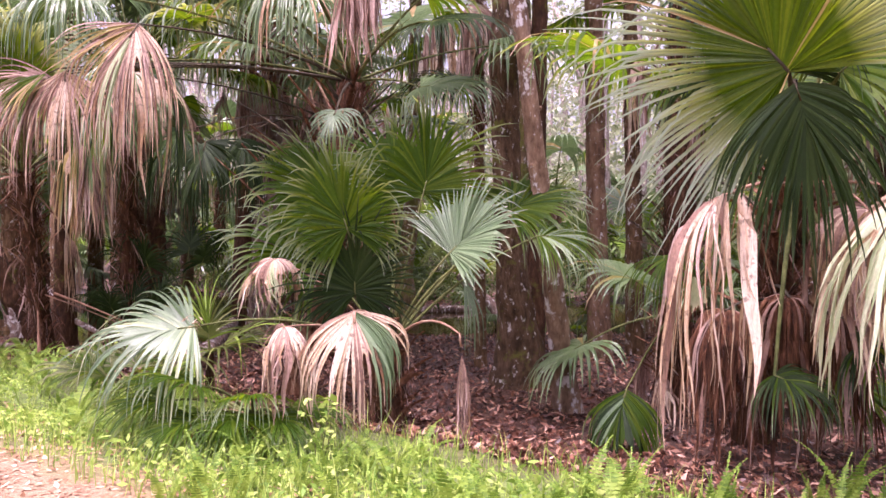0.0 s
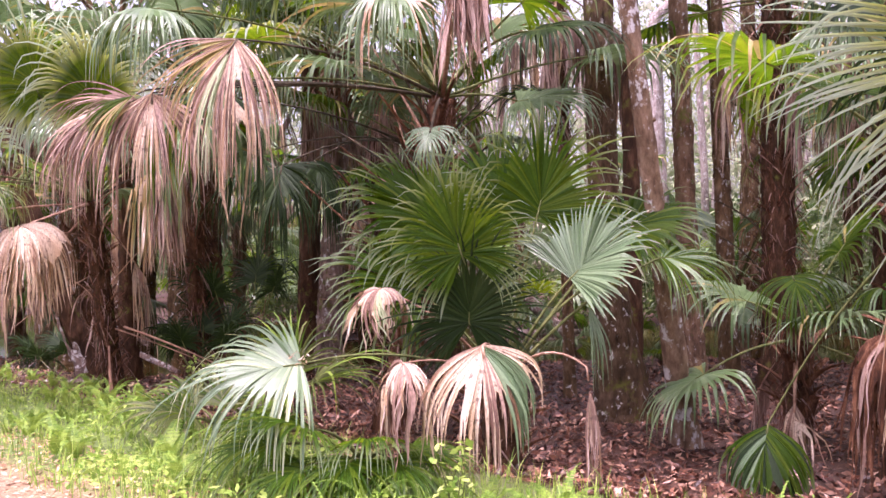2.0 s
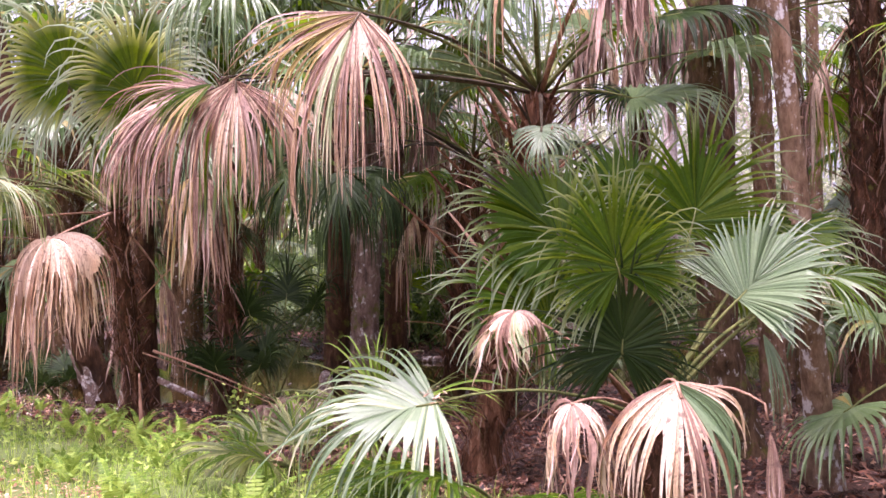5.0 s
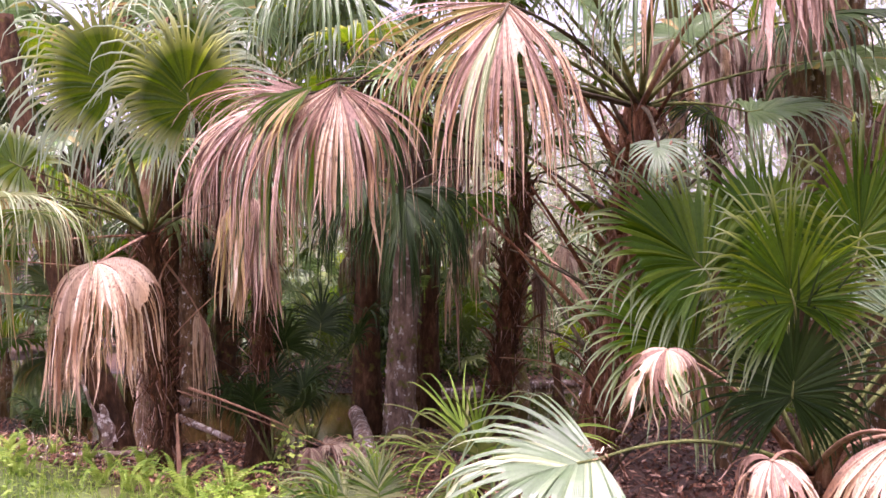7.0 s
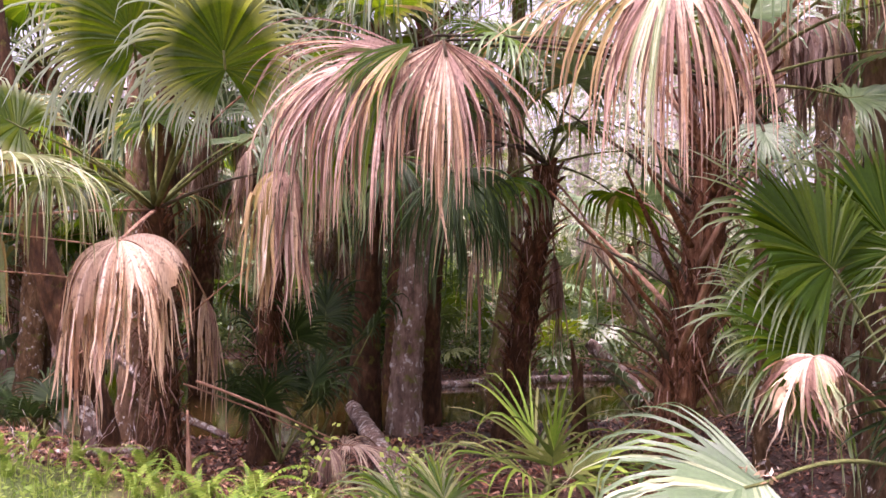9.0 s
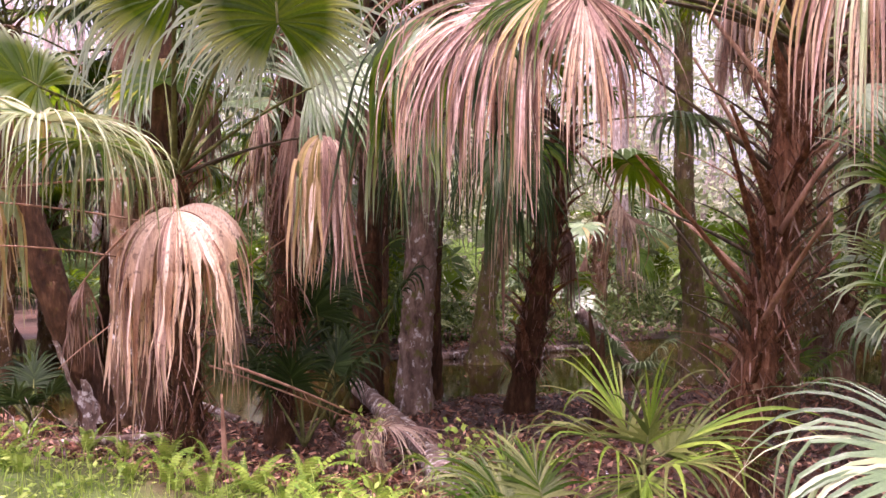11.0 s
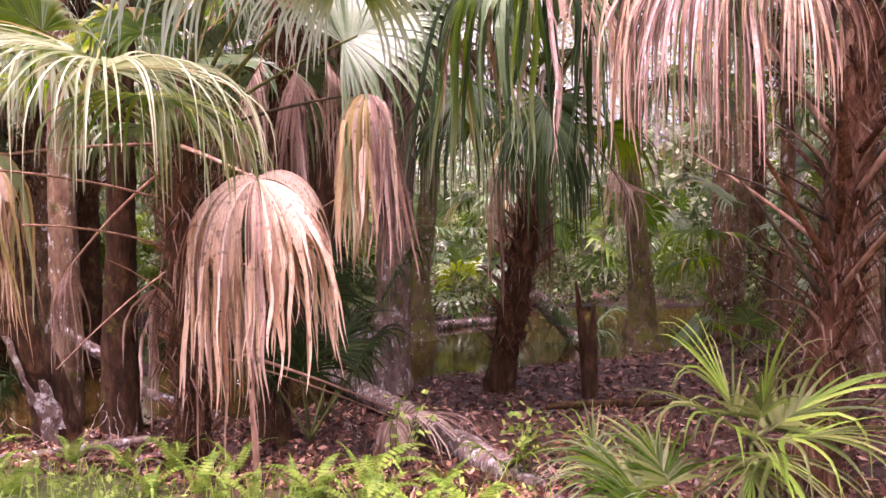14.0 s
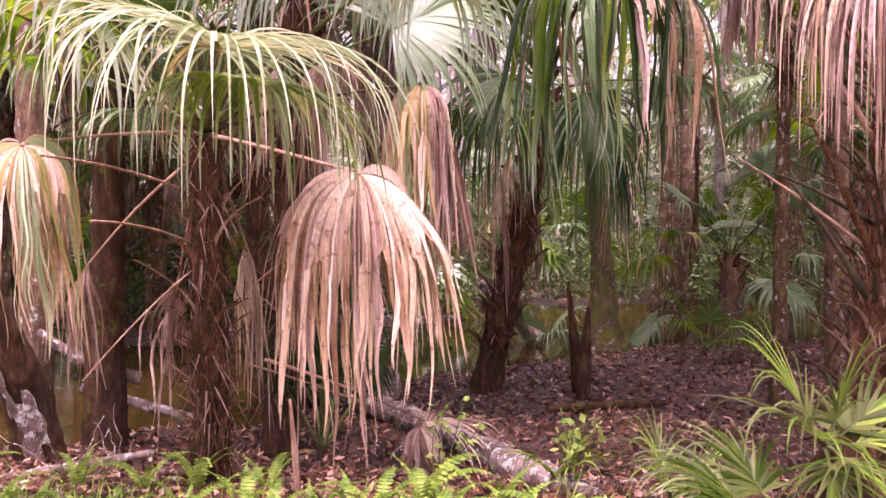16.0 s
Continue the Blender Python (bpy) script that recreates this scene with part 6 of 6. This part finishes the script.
# ---- shreds of dry fibre at the hubs of the leaves over the bank ----
def hub_shreds(palm, at, size, seed):
    g = np.random.default_rng(seed)
    me = leaf_cloud("hub_fibre", g.normal(0, size, (26, 3)) * (1, 0.6, 0.7), 0.012, 0.035, DEAD, g, slim=0.3)
    ob = part("hub_fibre", me, palm, "shreds of dry tan fibre at the hub of a leaf")
    ob.matrix_parent_inverse.identity()
    ob.location = Vector(at) - palm.matrix_basis.translation
    return tagged(ob, kind="stuff")


hub_shreds(bank, (-5.33, 8.2, 2.26), 0.028, 1)
hub_shreds(young, (-1.72, 6.12, 0.82), 0.04, 2)


# ---- more leaves of the path palm: the other side of its dead leaf, dark rags added for shade, and a crown ----
dead_frond(right, None, (1.3, 3.95, 1.66), (1, -0.4), 0.8, 0.16, segments=11, spread=150, fuse=0.22, rise=-4, tilt=8, narrow=0.35, ragged=0.35, sway=1.2, mats=(DEAD, RUST), share=[0.3], label="other side of the long dead leaf, in a few strips")
# made-up rags in dark bark brown, painting the deep shade under the palm
for x, y, z, ax, ln in ((1.85, 5.75, 0.95, -0.6, 0.85), (2.2, 5.6, 1.05, 0.0, 0.95), (2.6, 5.75, 0.9, 0.5, 0.8), (1.95, 6.15, 0.75, -0.9, 0.7), (2.85, 6.2, 0.85, 0.9, 0.8)):
    dead_frond(right, (2.37, 6.4, z), (x, y, z), (ax, -0.8), ln, 0.2, 0.08, STALK_DARK, segments=44, spread=280, fuse=0.35, narrow=0.9, ragged=0.35, bunch=1.3, mats=(BOOT, RUST), share=[0.2], label="dark leaf rags added to fill the shade below the palm")
frond(right, RT, (2.0, 5.3, 0.6), (0.5, -0.6, -0.2), (0.0, -0.5, 0.9), 0.5, 0.3, STALK, mess=0.5, segments=36, spread=190, droop=0.6, fuse=0.3, mats=(DEEP_SHADED, LIVE), share=[0.3])
frond(right, RT, (2.6, 5.5, 0.75), (0.6, -0.5, 0.0), (0.0, -0.5, 0.9), 0.6, 0.3, STALK, mess=0.5, segments=40, spread=210, droop=0.6, fuse=0.3, mats=(DEEP_SHADED, LIVE), share=[0.3])
crown(right, RT, 9, 0, 0.95, 61, 1.5, segments=40, low=30, high=78, mats=(LIVE, DEEP_SHADED))
